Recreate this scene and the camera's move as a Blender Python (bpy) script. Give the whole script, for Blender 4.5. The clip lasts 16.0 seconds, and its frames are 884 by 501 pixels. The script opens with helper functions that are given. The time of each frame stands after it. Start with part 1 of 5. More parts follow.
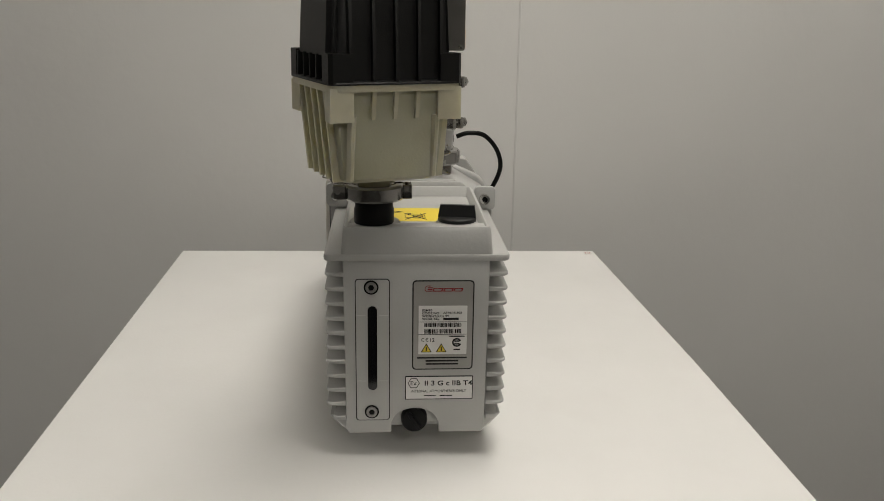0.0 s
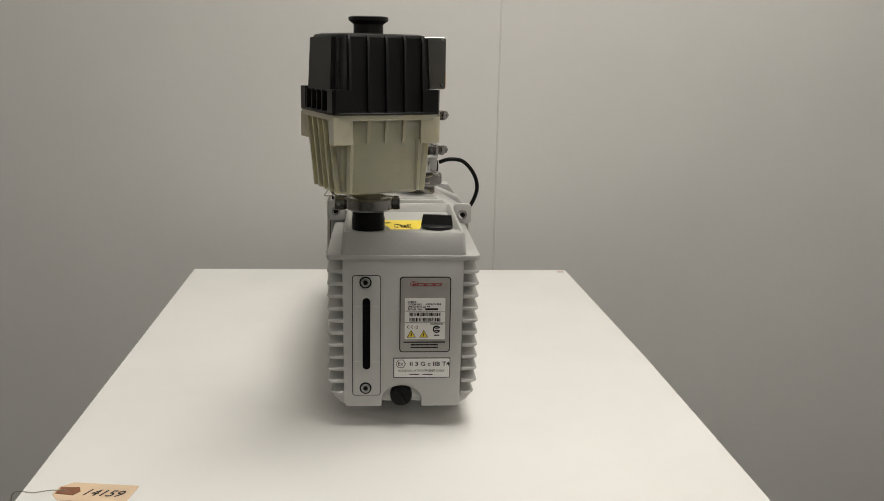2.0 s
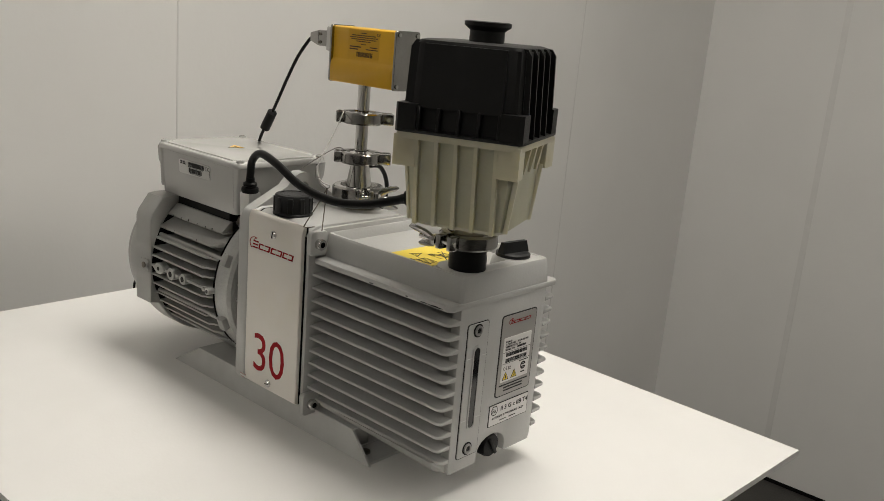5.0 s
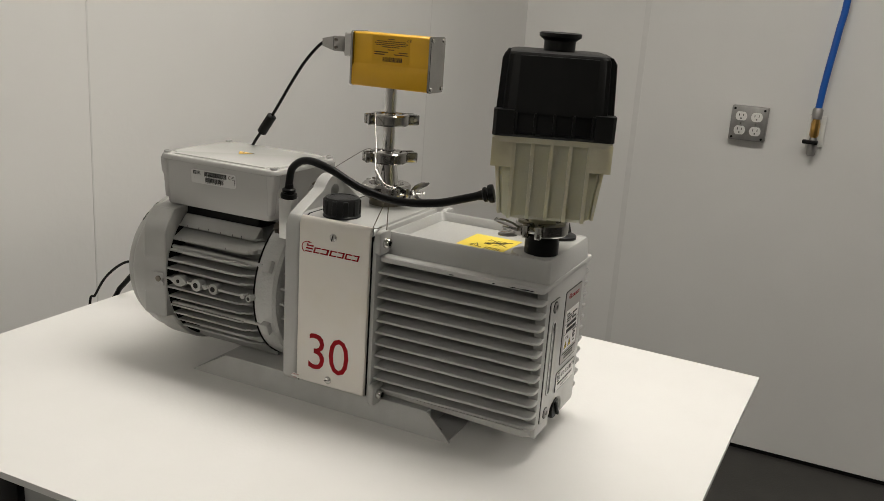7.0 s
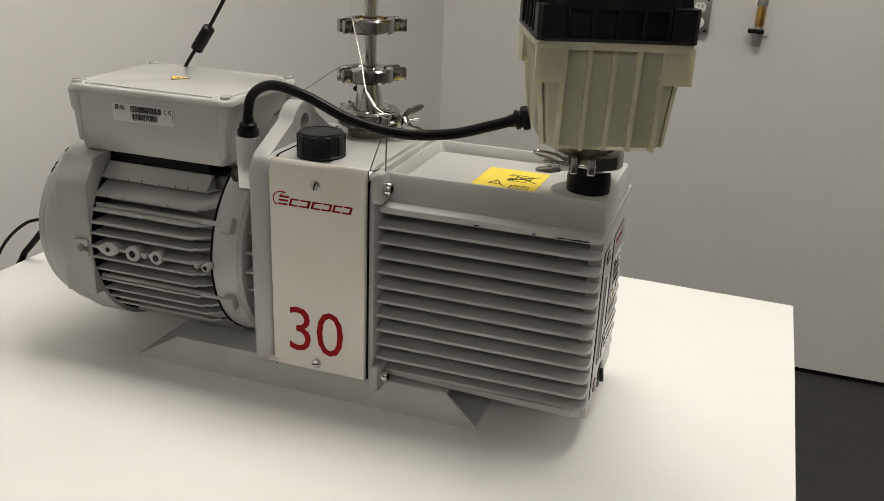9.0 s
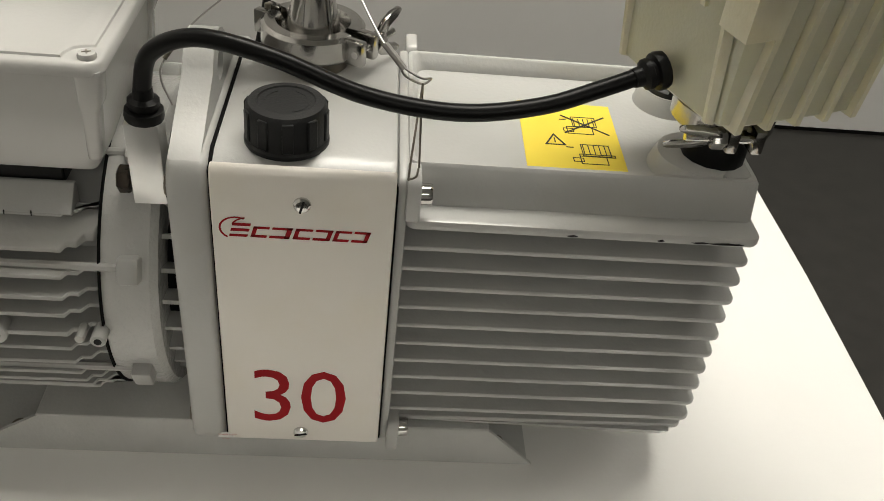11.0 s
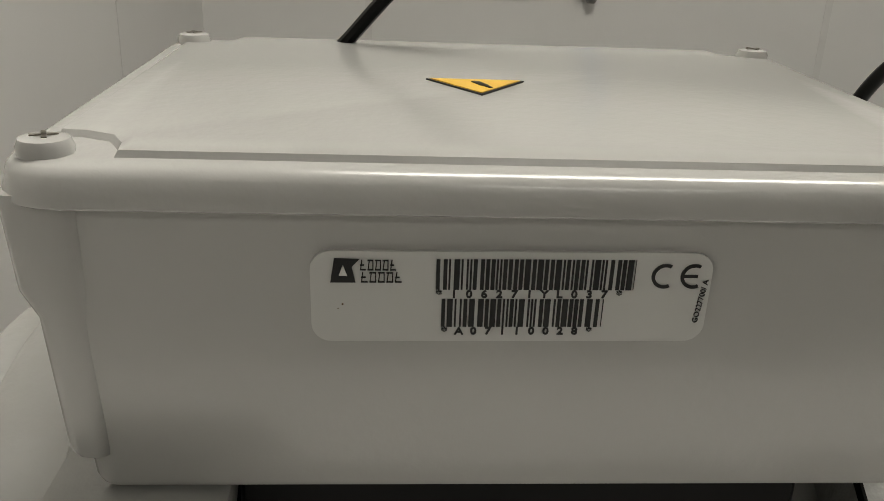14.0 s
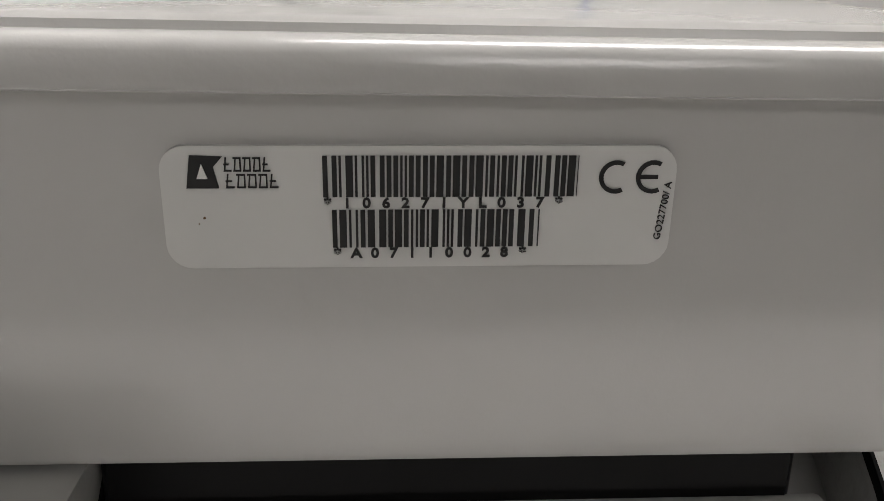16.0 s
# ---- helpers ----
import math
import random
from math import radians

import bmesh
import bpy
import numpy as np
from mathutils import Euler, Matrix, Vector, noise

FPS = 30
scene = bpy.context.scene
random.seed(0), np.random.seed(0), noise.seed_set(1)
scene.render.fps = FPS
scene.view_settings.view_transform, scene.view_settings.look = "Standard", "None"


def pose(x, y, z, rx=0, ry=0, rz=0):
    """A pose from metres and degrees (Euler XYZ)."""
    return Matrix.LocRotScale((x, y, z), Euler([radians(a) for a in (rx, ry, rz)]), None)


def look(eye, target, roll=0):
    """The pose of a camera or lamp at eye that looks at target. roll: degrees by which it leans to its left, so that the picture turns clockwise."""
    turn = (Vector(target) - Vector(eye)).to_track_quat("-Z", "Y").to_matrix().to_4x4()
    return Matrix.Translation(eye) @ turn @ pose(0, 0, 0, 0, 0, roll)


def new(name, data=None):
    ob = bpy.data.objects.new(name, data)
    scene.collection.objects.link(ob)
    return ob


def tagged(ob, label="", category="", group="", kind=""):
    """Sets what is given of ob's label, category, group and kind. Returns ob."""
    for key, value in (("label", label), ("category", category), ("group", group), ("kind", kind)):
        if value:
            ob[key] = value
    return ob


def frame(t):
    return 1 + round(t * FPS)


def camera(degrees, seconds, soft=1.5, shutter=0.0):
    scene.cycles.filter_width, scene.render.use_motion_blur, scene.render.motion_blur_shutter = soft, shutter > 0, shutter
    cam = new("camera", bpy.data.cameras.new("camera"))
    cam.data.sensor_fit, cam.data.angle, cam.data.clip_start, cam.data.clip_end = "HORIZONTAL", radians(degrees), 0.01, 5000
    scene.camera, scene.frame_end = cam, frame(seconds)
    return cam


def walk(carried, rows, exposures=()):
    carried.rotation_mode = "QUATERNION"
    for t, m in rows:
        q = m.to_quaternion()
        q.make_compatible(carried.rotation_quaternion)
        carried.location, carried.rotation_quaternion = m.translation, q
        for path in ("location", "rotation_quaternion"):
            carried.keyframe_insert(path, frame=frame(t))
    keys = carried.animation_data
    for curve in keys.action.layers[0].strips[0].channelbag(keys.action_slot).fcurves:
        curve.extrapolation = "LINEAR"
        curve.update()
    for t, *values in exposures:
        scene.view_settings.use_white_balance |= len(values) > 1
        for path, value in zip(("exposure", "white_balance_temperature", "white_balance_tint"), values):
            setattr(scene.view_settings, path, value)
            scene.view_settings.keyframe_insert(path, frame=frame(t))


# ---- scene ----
cam = camera(52.9, 16.0, soft=0.5)
PATH = [
    (0, (-0.004, -0.731, 1.295), (0.12, 1.195, 0.768), 0.9),
    (0.5, (-0.012, -0.886, 1.298), (0.119, 1.059, 0.85), 1.1),
    (1, (0.004, -0.907, 1.302), (0.077, 1.047, 0.883), 0.9),
    (1.5, (0.005, -0.903, 1.296), (0.095, 1.048, 0.863), 0.9),
    (2, (-0.003, -0.896, 1.298), (0.137, 1.051, 0.86), 1.1),
    (2.5, (-0.069, -0.889, 1.314), (0.232, 1.042, 0.89), 2.0),
    (3, (-0.178, -0.803, 1.3), (0.324, 1.086, 0.874), 2.0),
    (3.5, (-0.29, -0.687, 1.302), (0.458, 1.11, 0.842), 2.9),
    (3.7, (-0.348, -0.656, 1.305), (0.54, 1.075, 0.844), 3.8),
    (5.8, (-0.735, -0.357, 1.351), (0.89, 0.676, 0.81), 4.5),
    (6, (-0.769, -0.331, 1.355), (0.891, 0.644, 0.814), 4.6),
    (6.5, (-0.816, -0.278, 1.351), (0.906, 0.586, 0.814), 4.7),
    (7, (-0.836, -0.256, 1.348), (0.908, 0.565, 0.816), 3.9),
    (7.5, (-0.814, -0.278, 1.35), (0.879, 0.634, 0.8), 2.5),
    (8, (-0.741, -0.31, 1.343), (0.878, 0.729, 0.793), 1.7),
    (8.5, (-0.695, -0.249, 1.331), (0.992, 0.636, 0.721), 2.8),
    (8.7, (-0.702, -0.177, 1.317), (1.048, 0.56, 0.688), 3.3),
    (10.8, (-0.422, 0.164, 1.352), (1.167, 0.066, 0.141), 6.6),
    (11, (-0.413, 0.202, 1.351), (1.157, 0.029, 0.125), 6.9),
    (11.5, (-0.389, 0.26, 1.349), (1.118, 0.218, 0.034), 3.4),
    (12, (-0.347, 0.34, 1.339), (1.122, 0.35, -0.018), 1.8),
    (12.5, (-0.326, 0.413, 1.31), (1.21, 0.309, 0.033), 2.9),
    (13, (-0.301, 0.436, 1.29), (1.249, 0.258, 0.039), 4.5),
    (13.5, (-0.269, 0.43, 1.265), (1.38, 0.317, 0.139), 3.0),
    (14, (-0.1756, 0.4316, 1.1977), (1.6815, 0.3015, 0.4667), 2.28),
    (14.5, (-0.1556, 0.4196, 1.1744), (1.7652, 0.3527, 0.621), 1.58),
    (15, (-0.1532, 0.4182, 1.1671), (1.7561, 0.2991, 0.5834), 1.63),
    (15.5, (-0.155, 0.417, 1.1696), (1.7453, 0.2951, 0.5581), 1.37),
    (16, (-0.1543, 0.4161, 1.1696), (1.7365, 0.2807, 0.532), 1.32),
]
walk(cam, [(t, look(eye, target, roll)) for t, eye, target, roll in PATH],
     [(0, -0.47, 6500, 10), (0.6, -0.32, 6500, 10), (1.5, -0.28, 6500, 10), (3.7, -0.24, 6500, 10), (5.8, -0.12, 6500, 10), (8.7, -0.06, 6500, 10), (10.8, 0.14, 6530, 8), (12.0, 0.14, 6620, 7), (13.0, 0.0, 6650, 7), (13.5, -0.05, 6650, 7), (14.0, -0.13, 6550, 8), (14.5, -0.45, 6620, 7), (15.0, -0.17, 6620, 8), (15.5, 0.14, 6620, 14), (16, 0.30, 6180, 14)])

# ---------------------------------------------------------------- world and lights
world = bpy.data.worlds.new("room_air")
scene.world = world
world.use_nodes = True
world.node_tree.nodes["Background"].inputs[0].default_value = (0.8, 0.8, 0.78, 1)
world.node_tree.nodes["Background"].inputs[1].default_value = 0.02
scene.view_settings.exposure = 0.0

TABLE = 0.9            # table height
FLOOR = -0.08
CEIL = 2.7
XW, XE, YS, YN = -4.6, 2.2, -6.2, 0.905     # inner faces of the walls
CX = 0.022             # the pump's middle plane
# Unseen ceiling lights; the last two are added to brighten west and front sides.
TROFFERS = [(0.34, -0.05, 20.0), (-2.4, -0.3, 2.2), (0.5, -2.4, 9.0)]
for lx, ly, watts in TROFFERS:
    lamp = bpy.data.lights.new("troffer_light", "AREA")
    lamp.shape, lamp.size, lamp.size_y, lamp.energy, lamp.color = "RECTANGLE", 0.56, 1.16, watts, (1.0, 0.95, 0.86)
    new("troffer_light", lamp).matrix_world = pose(lx, ly, CEIL - 0.03)

# ---------------------------------------------------------------- materials


def mat(name, col, rough=0.5, metal=0.0, var=0.08, scale=25.0, bump=0.0, bscale=900.0, sss=0.0, coat=0.0, rvar=0.025, spec=0.5, dirt=None, dscale=9.0, damount=0.3):
    m = bpy.data.materials.new(name)
    m.use_nodes = True
    nt = m.node_tree
    b = nt.nodes["Principled BSDF"]
    b.inputs["Metallic"].default_value = metal
    b.inputs["Coat Weight"].default_value = coat
    b.inputs["Coat Roughness"].default_value = 0.15
    b.inputs["Specular IOR Level"].default_value = spec
    tc = nt.nodes.new("ShaderNodeTexCoord")
    n1 = nt.nodes.new("ShaderNodeTexNoise")
    n1.inputs["Scale"].default_value, n1.inputs["Detail"].default_value = scale, 6
    nt.links.new(tc.outputs["Object"], n1.inputs["Vector"])
    ramp = nt.nodes.new("ShaderNodeValToRGB")
    lo = [max(0.0, c * (1 - var)) for c in col]
    hi = [min(1.0, c * (1 + var)) for c in col]
    ramp.color_ramp.elements[0].position, ramp.color_ramp.elements[1].position = 0.3, 0.7
    ramp.color_ramp.elements[0].color, ramp.color_ramp.elements[1].color = (*lo, 1), (*hi, 1)
    nt.links.new(n1.outputs["Fac"], ramp.inputs["Fac"])
    out = ramp.outputs["Color"]
    if dirt:
        n3 = nt.nodes.new("ShaderNodeTexNoise")
        n3.inputs["Scale"].default_value, n3.inputs["Detail"].default_value = dscale, 9
        nt.links.new(tc.outputs["Object"], n3.inputs["Vector"])
        r3 = nt.nodes.new("ShaderNodeMapRange")
        r3.inputs[1].default_value, r3.inputs[2].default_value = 0.52, 0.78
        r3.inputs[3].default_value, r3.inputs[4].default_value = 0.0, damount
        nt.links.new(n3.outputs["Fac"], r3.inputs[0])
        mx = nt.nodes.new("ShaderNodeMix")
        mx.data_type = "RGBA"
        nt.links.new(r3.outputs[0], mx.inputs[0])
        nt.links.new(out, mx.inputs[6])
        mx.inputs[7].default_value = (*dirt, 1)
        out = mx.outputs[2]
    nt.links.new(out, b.inputs["Base Color"])
    n2 = nt.nodes.new("ShaderNodeTexNoise")
    n2.inputs["Scale"].default_value, n2.inputs["Detail"].default_value = bscale, 3
    nt.links.new(tc.outputs["Object"], n2.inputs["Vector"])
    r2 = nt.nodes.new("ShaderNodeMapRange")
    r2.inputs[3].default_value, r2.inputs[4].default_value = max(0.02, rough - rvar), min(1.0, rough + rvar)
    nt.links.new(n1.outputs["Fac"], r2.inputs[0])
    nt.links.new(r2.outputs[0], b.inputs["Roughness"])
    if bump:
        bp = nt.nodes.new("ShaderNodeBump")
        bp.inputs["Strength"].default_value, bp.inputs["Distance"].default_value = 1.0, bump
        nt.links.new(n2.outputs["Fac"], bp.inputs["Height"])
        nt.links.new(bp.outputs["Normal"], b.inputs["Normal"])
    if sss:
        b.inputs["Subsurface Weight"].default_value = sss
        b.inputs["Subsurface Radius"].default_value = (1.0, 0.9, 0.55)
        b.inputs["Subsurface Scale"].default_value = 0.012
    return m


WALL = mat("painted_wall_panel", (0.72, 0.71, 0.69), 0.42, var=0.03, scale=2.5, bump=0.0004, bscale=60)
SEAM = mat("wall_seam", (0.66, 0.65, 0.63), 0.5, var=0.03)
CEILM = mat("ceiling_tile", (0.78, 0.78, 0.75), 0.9, var=0.04, bump=0.001, bscale=200)
FLOORM = mat("dark_floor", (0.035, 0.033, 0.03), 0.45, var=0.2, scale=14, bump=0.0006, bscale=150)
# Black for dark joints, and for shade painted into gaps and recesses.
BLACKGAP = mat("black_joint_shade", (0.004, 0.004, 0.004), 0.8, spec=0.1)
TABLEM = mat("white_laminate", (0.80, 0.79, 0.77), 0.38, var=0.025, scale=6, bump=0.00012, bscale=220, dirt=(0.66, 0.64, 0.6), dscale=14, damount=0.12)
CABM = mat("grey_cabinet_steel", (0.40, 0.40, 0.39), 0.5, var=0.05)
PAINT = mat("light_grey_enamel", (0.44, 0.44, 0.428), 0.33, var=0.025, scale=30, bump=0.00017, bscale=360, coat=0.25, dirt=(0.42, 0.40, 0.35), dscale=26, damount=0.22)
MOTORP = mat("motor_grey_enamel", (0.37, 0.37, 0.355), 0.36, var=0.04, scale=35, bump=0.00012, bscale=420, coat=0.2, dirt=(0.30, 0.28, 0.24), dscale=40, damount=0.35)
BOXP = mat("terminal_box_enamel", (0.47, 0.466, 0.45), 0.24, var=0.012, scale=10, bump=0.00010, bscale=330, coat=0.4)
CREAM = mat("cream_panel", (0.76, 0.725, 0.67), 0.36, var=0.02, scale=20, bump=0.00006, bscale=600, dirt=(0.70, 0.62, 0.42), dscale=18, damount=0.25)
STEEL = mat("base_grey_paint", (0.53, 0.53, 0.515), 0.4, var=0.06, scale=30, bump=0.0002, bscale=400, dirt=(0.2, 0.19, 0.17), damount=0.3)
CHROME = mat("polished_steel", (0.62, 0.61, 0.59), 0.12, metal=1.0, var=0.05, scale=60, rvar=0.05)
CLAMPM = mat("cast_aluminium_clamp", (0.38, 0.37, 0.355), 0.17, metal=1.0, var=0.10, scale=60, bump=0.00006, bscale=300)
WRINKLE = mat("wrinkled_grey_enamel", (0.43, 0.43, 0.415), 0.26, var=0.04, scale=40, bump=0.0008, bscale=260, coat=0.3)
OILYST = mat("oil_blackened_steel", (0.045, 0.036, 0.028), 0.28, metal=0.6, var=0.4, scale=120)
DARKST = mat("oily_dark_steel", (0.19, 0.17, 0.14), 0.3, metal=0.8, var=0.25, scale=60)
ALU = mat("brushed_aluminium", (0.68, 0.68, 0.67), 0.33, metal=1.0, var=0.08, scale=50, bump=0.0001, bscale=500)
BLACKP = mat("black_plastic", (0.005, 0.005, 0.005), 0.42, spec=0.16, var=0.15, scale=60, bump=0.0001)
CAPM = mat("charcoal_plastic", (0.011, 0.0115, 0.012), 0.46, spec=0.3, var=0.12, scale=40, bump=0.00015, bscale=800)
COVERM = mat("filter_cover_plastic", (0.007, 0.007, 0.0067), 0.46, spec=0.3, var=0.15, scale=30, bump=0.00015, bscale=900, dirt=(0.018, 0.0175, 0.016), dscale=30, damount=0.4)
BOWLM = mat("milky_nylon", (0.60, 0.57, 0.435), 0.38, var=0.06, scale=22, bump=0.0002, bscale=500, sss=0.45, dirt=(0.34, 0.29, 0.17), dscale=20, damount=0.5)
# Darker than the ribs: the bowl's dim inside is painted into the wall.
BOWLW = mat("dimmed_nylon_wall", (0.50, 0.49, 0.37), 0.34, var=0.08, scale=16, bump=0.0002, bscale=500, sss=0.5, dirt=(0.26, 0.22, 0.12), dscale=14, damount=0.55)
RUBBER = mat("black_rubber", (0.003, 0.003, 0.003), 0.36, spec=0.15, var=0.1)
YELLOW = mat("yellow_anodised", (0.72, 0.40, 0.012), 0.42, var=0.05, scale=30, bump=0.00008)
YLABEL = mat("yellow_label", (0.80, 0.62, 0.06), 0.45, var=0.03)
ORANGE = mat("amber_label", (0.82, 0.50, 0.06), 0.4, var=0.03)
LABELW = mat("white_foil_label", (0.58, 0.58, 0.56), 0.34, var=0.02)
WHITEL = mat("white_label", (0.74, 0.73, 0.71), 0.4, var=0.02)
GREYL = mat("silver_grey_plate", (0.36, 0.35, 0.33), 0.4, metal=0.2, var=0.05)
INK = mat("black_ink", (0.006, 0.006, 0.006), 0.5, var=0.05)
BROWNINK = mat("brown_ink", (0.10, 0.05, 0.008), 0.5, var=0.05)
RED = mat("red_ink", (0.30, 0.005, 0.010), 0.6, var=0.05, spec=0.15)
PALER = mat("faded_red_ink", (0.55, 0.33, 0.30), 0.5, var=0.1)
GLASSD = mat("dark_oil_glass", (0.004, 0.004, 0.005), 0.08, var=0.1)
WIREM = mat("steel_wire", (0.40, 0.39, 0.37), 0.4, metal=1.0)
MANILA = mat("manila_card", (0.72, 0.55, 0.38), 0.7, var=0.05, bump=0.0001)
BROWN = mat("brown_reinforcement", (0.25, 0.10, 0.05), 0.7, var=0.15, scale=200)
BLUE = mat("blue_hose", (0.012, 0.10, 0.42), 0.35, var=0.06)
BRASS = mat("brass", (0.55, 0.33, 0.10), 0.35, metal=1.0, var=0.15)
GALV = mat("galvanised_plate", (0.33, 0.32, 0.31), 0.45, metal=0.7, var=0.15, scale=30)
IVORY = mat("receptacle_plastic", (0.72, 0.71, 0.68), 0.4, var=0.03)
DIFF = bpy.data.materials.new("lit_diffuser")
DIFF.use_nodes = True
DIFF.node_tree.nodes["Principled BSDF"].inputs["Emission Color"].default_value = (1, 0.95, 0.87, 1)
DIFF.node_tree.nodes["Principled BSDF"].inputs["Emission Strength"].default_value = 6.0

# ---------------------------------------------------------------- mesh helpers
PLACE = {}


def finish(name, bm, material, angle=38):
    me = bpy.data.meshes.new(name)
    bmesh.ops.recalc_face_normals(bm, faces=bm.faces)
    bm.to_mesh(me)
    bm.free()
    me.polygons.foreach_set("use_smooth", [True] * len(me.polygons))
    me.set_sharp_from_angle(angle=radians(angle))
    me.materials.append(material)
    return me


def part(name, bm, material, parent=None, label="", m=None, angle=38):
    if m is not None:
        bm.transform(m)
    ob = new(name, finish(name, bm, material, angle))
    PLACE[ob] = Matrix.Identity(4)
    if parent is not None:
        ob.parent = parent
        ob.matrix_parent_inverse = PLACE[parent].inverted()
    return tagged(ob, label)


def thing(name, at, label, category, group="", kind=""):
    ob = new(name)
    ob.matrix_basis = at if isinstance(at, Matrix) else Matrix.Translation(at)
    ob.empty_display_size = 0.02
    PLACE[ob] = ob.matrix_basis.copy()
    return tagged(ob, label, category, group, kind)


def join(first, *rest):
    for b in rest:
        tmp = bpy.data.meshes.new("tmp")
        b.to_mesh(tmp)
        b.free()
        first.from_mesh(tmp)
        bpy.data.meshes.remove(tmp)
    return first


def bevel(bm, size, seg=2, sharp=30):
    edges = [e for e in bm.edges if len(e.link_faces) == 2 and e.calc_face_angle(0) > radians(sharp)]
    bmesh.ops.bevel(bm, geom=edges, offset=size, segments=seg, profile=0.5, affect="EDGES", clamp_overlap=True)
    return bm


def box(x0, x1, y0, y1, z0, z1, b=0.0, seg=2):
    bm = bmesh.new()
    bmesh.ops.create_cube(bm, size=1, matrix=Matrix.LocRotScale(((x0 + x1) / 2, (y0 + y1) / 2, (z0 + z1) / 2), None, (x1 - x0, y1 - y0, z1 - z0)))
    return bevel(bm, b, seg) if b else bm


def loft(loops, cap=True):
    """A skin over closed loops of equal length."""
    bm = bmesh.new()
    rows = [[bm.verts.new(p) for p in loop] for loop in loops]
    n = len(rows[0])
    for a, b in zip(rows, rows[1:]):
        for i in range(n):
            bm.faces.new((a[i], a[(i + 1) % n], b[(i + 1) % n], b[i]))
    if cap:
        bm.faces.new(rows[0])
        bm.faces.new(rows[-1])
    return bm


def put(u, v, w, plane):
    return {"xy": (u, v, w), "xz": (u, w, v), "yz": (w, u, v)}[plane]


def prism(outline, a0, a1, plane="xy", b=0.0, seg=2):
    bm = loft([[put(u, v, a, plane) for u, v in outline] for a in (a0, a1)])
    bmesh.ops.recalc_face_normals(bm, faces=bm.faces)
    return bevel(bm, b, seg) if b else bm


def rrect(x0, x1, y0, y1, r, n=4):
    pts = []
    for cx, cy, a in ((x1 - r, y1 - r, 0), (x0 + r, y1 - r, 90), (x0 + r, y0 + r, 180), (x1 - r, y0 + r, 270)):
        pts += [(cx + r * math.cos(radians(a + 90 * i / n)), cy + r * math.sin(radians(a + 90 * i / n))) for i in range(n + 1)]
    return pts


def circle(cx, cy, r, n=24, a0=0.0):
    return [(cx + r * math.cos(a0 + math.tau * i / n), cy + r * math.sin(a0 + math.tau * i / n)) for i in range(n)]


def ring(outer, inner, a0, a1, plane="xy"):
    """A plate with a hole: two outlines of equal length."""
    bm = bmesh.new()
    n = len(outer)
    rows = [[bm.verts.new(put(u, v, a, plane)) for u, v in loop] for loop, a in ((outer, a0), (outer, a1), (inner, a1), (inner, a0))]
    for k in range(4):
        a, b = rows[k], rows[(k + 1) % 4]
        for i in range(n):
            bm.faces.new((a[i], a[(i + 1) % n], b[(i + 1) % n], b[i]))
    return bm


def lathe(profile, at=(0, 0, 0), axis="z", n=32, cap=True):
    """A turned body: profile of (radius, height) along the axis."""
    loops = []
    for r, h in profile:
        loop = []
        for i in range(n):
            c, s = r * math.cos(math.tau * i / n), r * math.sin(math.tau * i / n)
            p = {"z": (c, s, h), "y": (c, h, s), "x": (h, c, s)}[axis]
            loop.append((at[0] + p[0], at[1] + p[1], at[2] + p[2]))
        loops.append(loop)
    return loft(loops, cap)


def spline(pts, steps=8):
    P = [Vector(p) for p in pts]
    P = [2 * P[0] - P[1]] + P + [2 * P[-1] - P[-2]]
    out = []
    for k in range(1, len(P) - 2):
        a, b, c, d = P[k - 1:k + 3]
        for i in range(steps):
            t = i / steps
            out.append(0.5 * (2 * b + (c - a) * t + (2 * a - 5 * b + 4 * c - d) * t * t + (3 * b - a - 3 * c + d) * t ** 3))
    return out + [P[-2]]


def tube(pts, r, n=10, steps=8):
    line = spline(pts, steps)
    loops, side = [], None
    for i, p in enumerate(line):
        way = (line[min(i + 1, len(line) - 1)] - line[max(i - 1, 0)]).normalized()
        if side is None:
            side = way.orthogonal().normalized()
        side = (side - way * side.dot(way)).normalized()
        up = way.cross(side)
        loops.append([p + r * (math.cos(math.tau * k / n) * side + math.sin(math.tau * k / n) * up) for k in range(n)])
    return loft(loops)


def plates(rects, h=0.0002):
    """Thin flat bars (x0, x1, y0, y1[, lean]) in a plane of their own."""
    bm = bmesh.new()
    for r in rects:
        x0, x1, y0, y1 = r[:4]
        s = (r[4] if len(r) > 4 else 0.0) * (y1 - y0)
        join(bm, prism([(x0, y0), (x1, y0), (x1 + s, y1), (x0 + s, y1)], 0, h))
    return bm


def lettering(text, size, m, material, parent, name="lettering", widen=1.0, align="LEFT", thick=0.0):
    cu = bpy.data.curves.new("tmp", "FONT")
    cu.body, cu.size, cu.align_x, cu.extrude, cu.resolution_u, cu.offset = text, size, align, 0.0001, 3, thick
    tmp = new("tmp", cu)
    me = bpy.data.meshes.new_from_object(tmp.evaluated_get(bpy.context.evaluated_depsgraph_get()))
    bpy.data.objects.remove(tmp)
    bpy.data.curves.remove(cu)
    bm = bmesh.new()
    bm.from_mesh(me)
    bpy.data.meshes.remove(me)
    bm.transform(m @ Matrix.Diagonal((widen, 1, 1, 1)))
    return part(name, bm, material, parent)


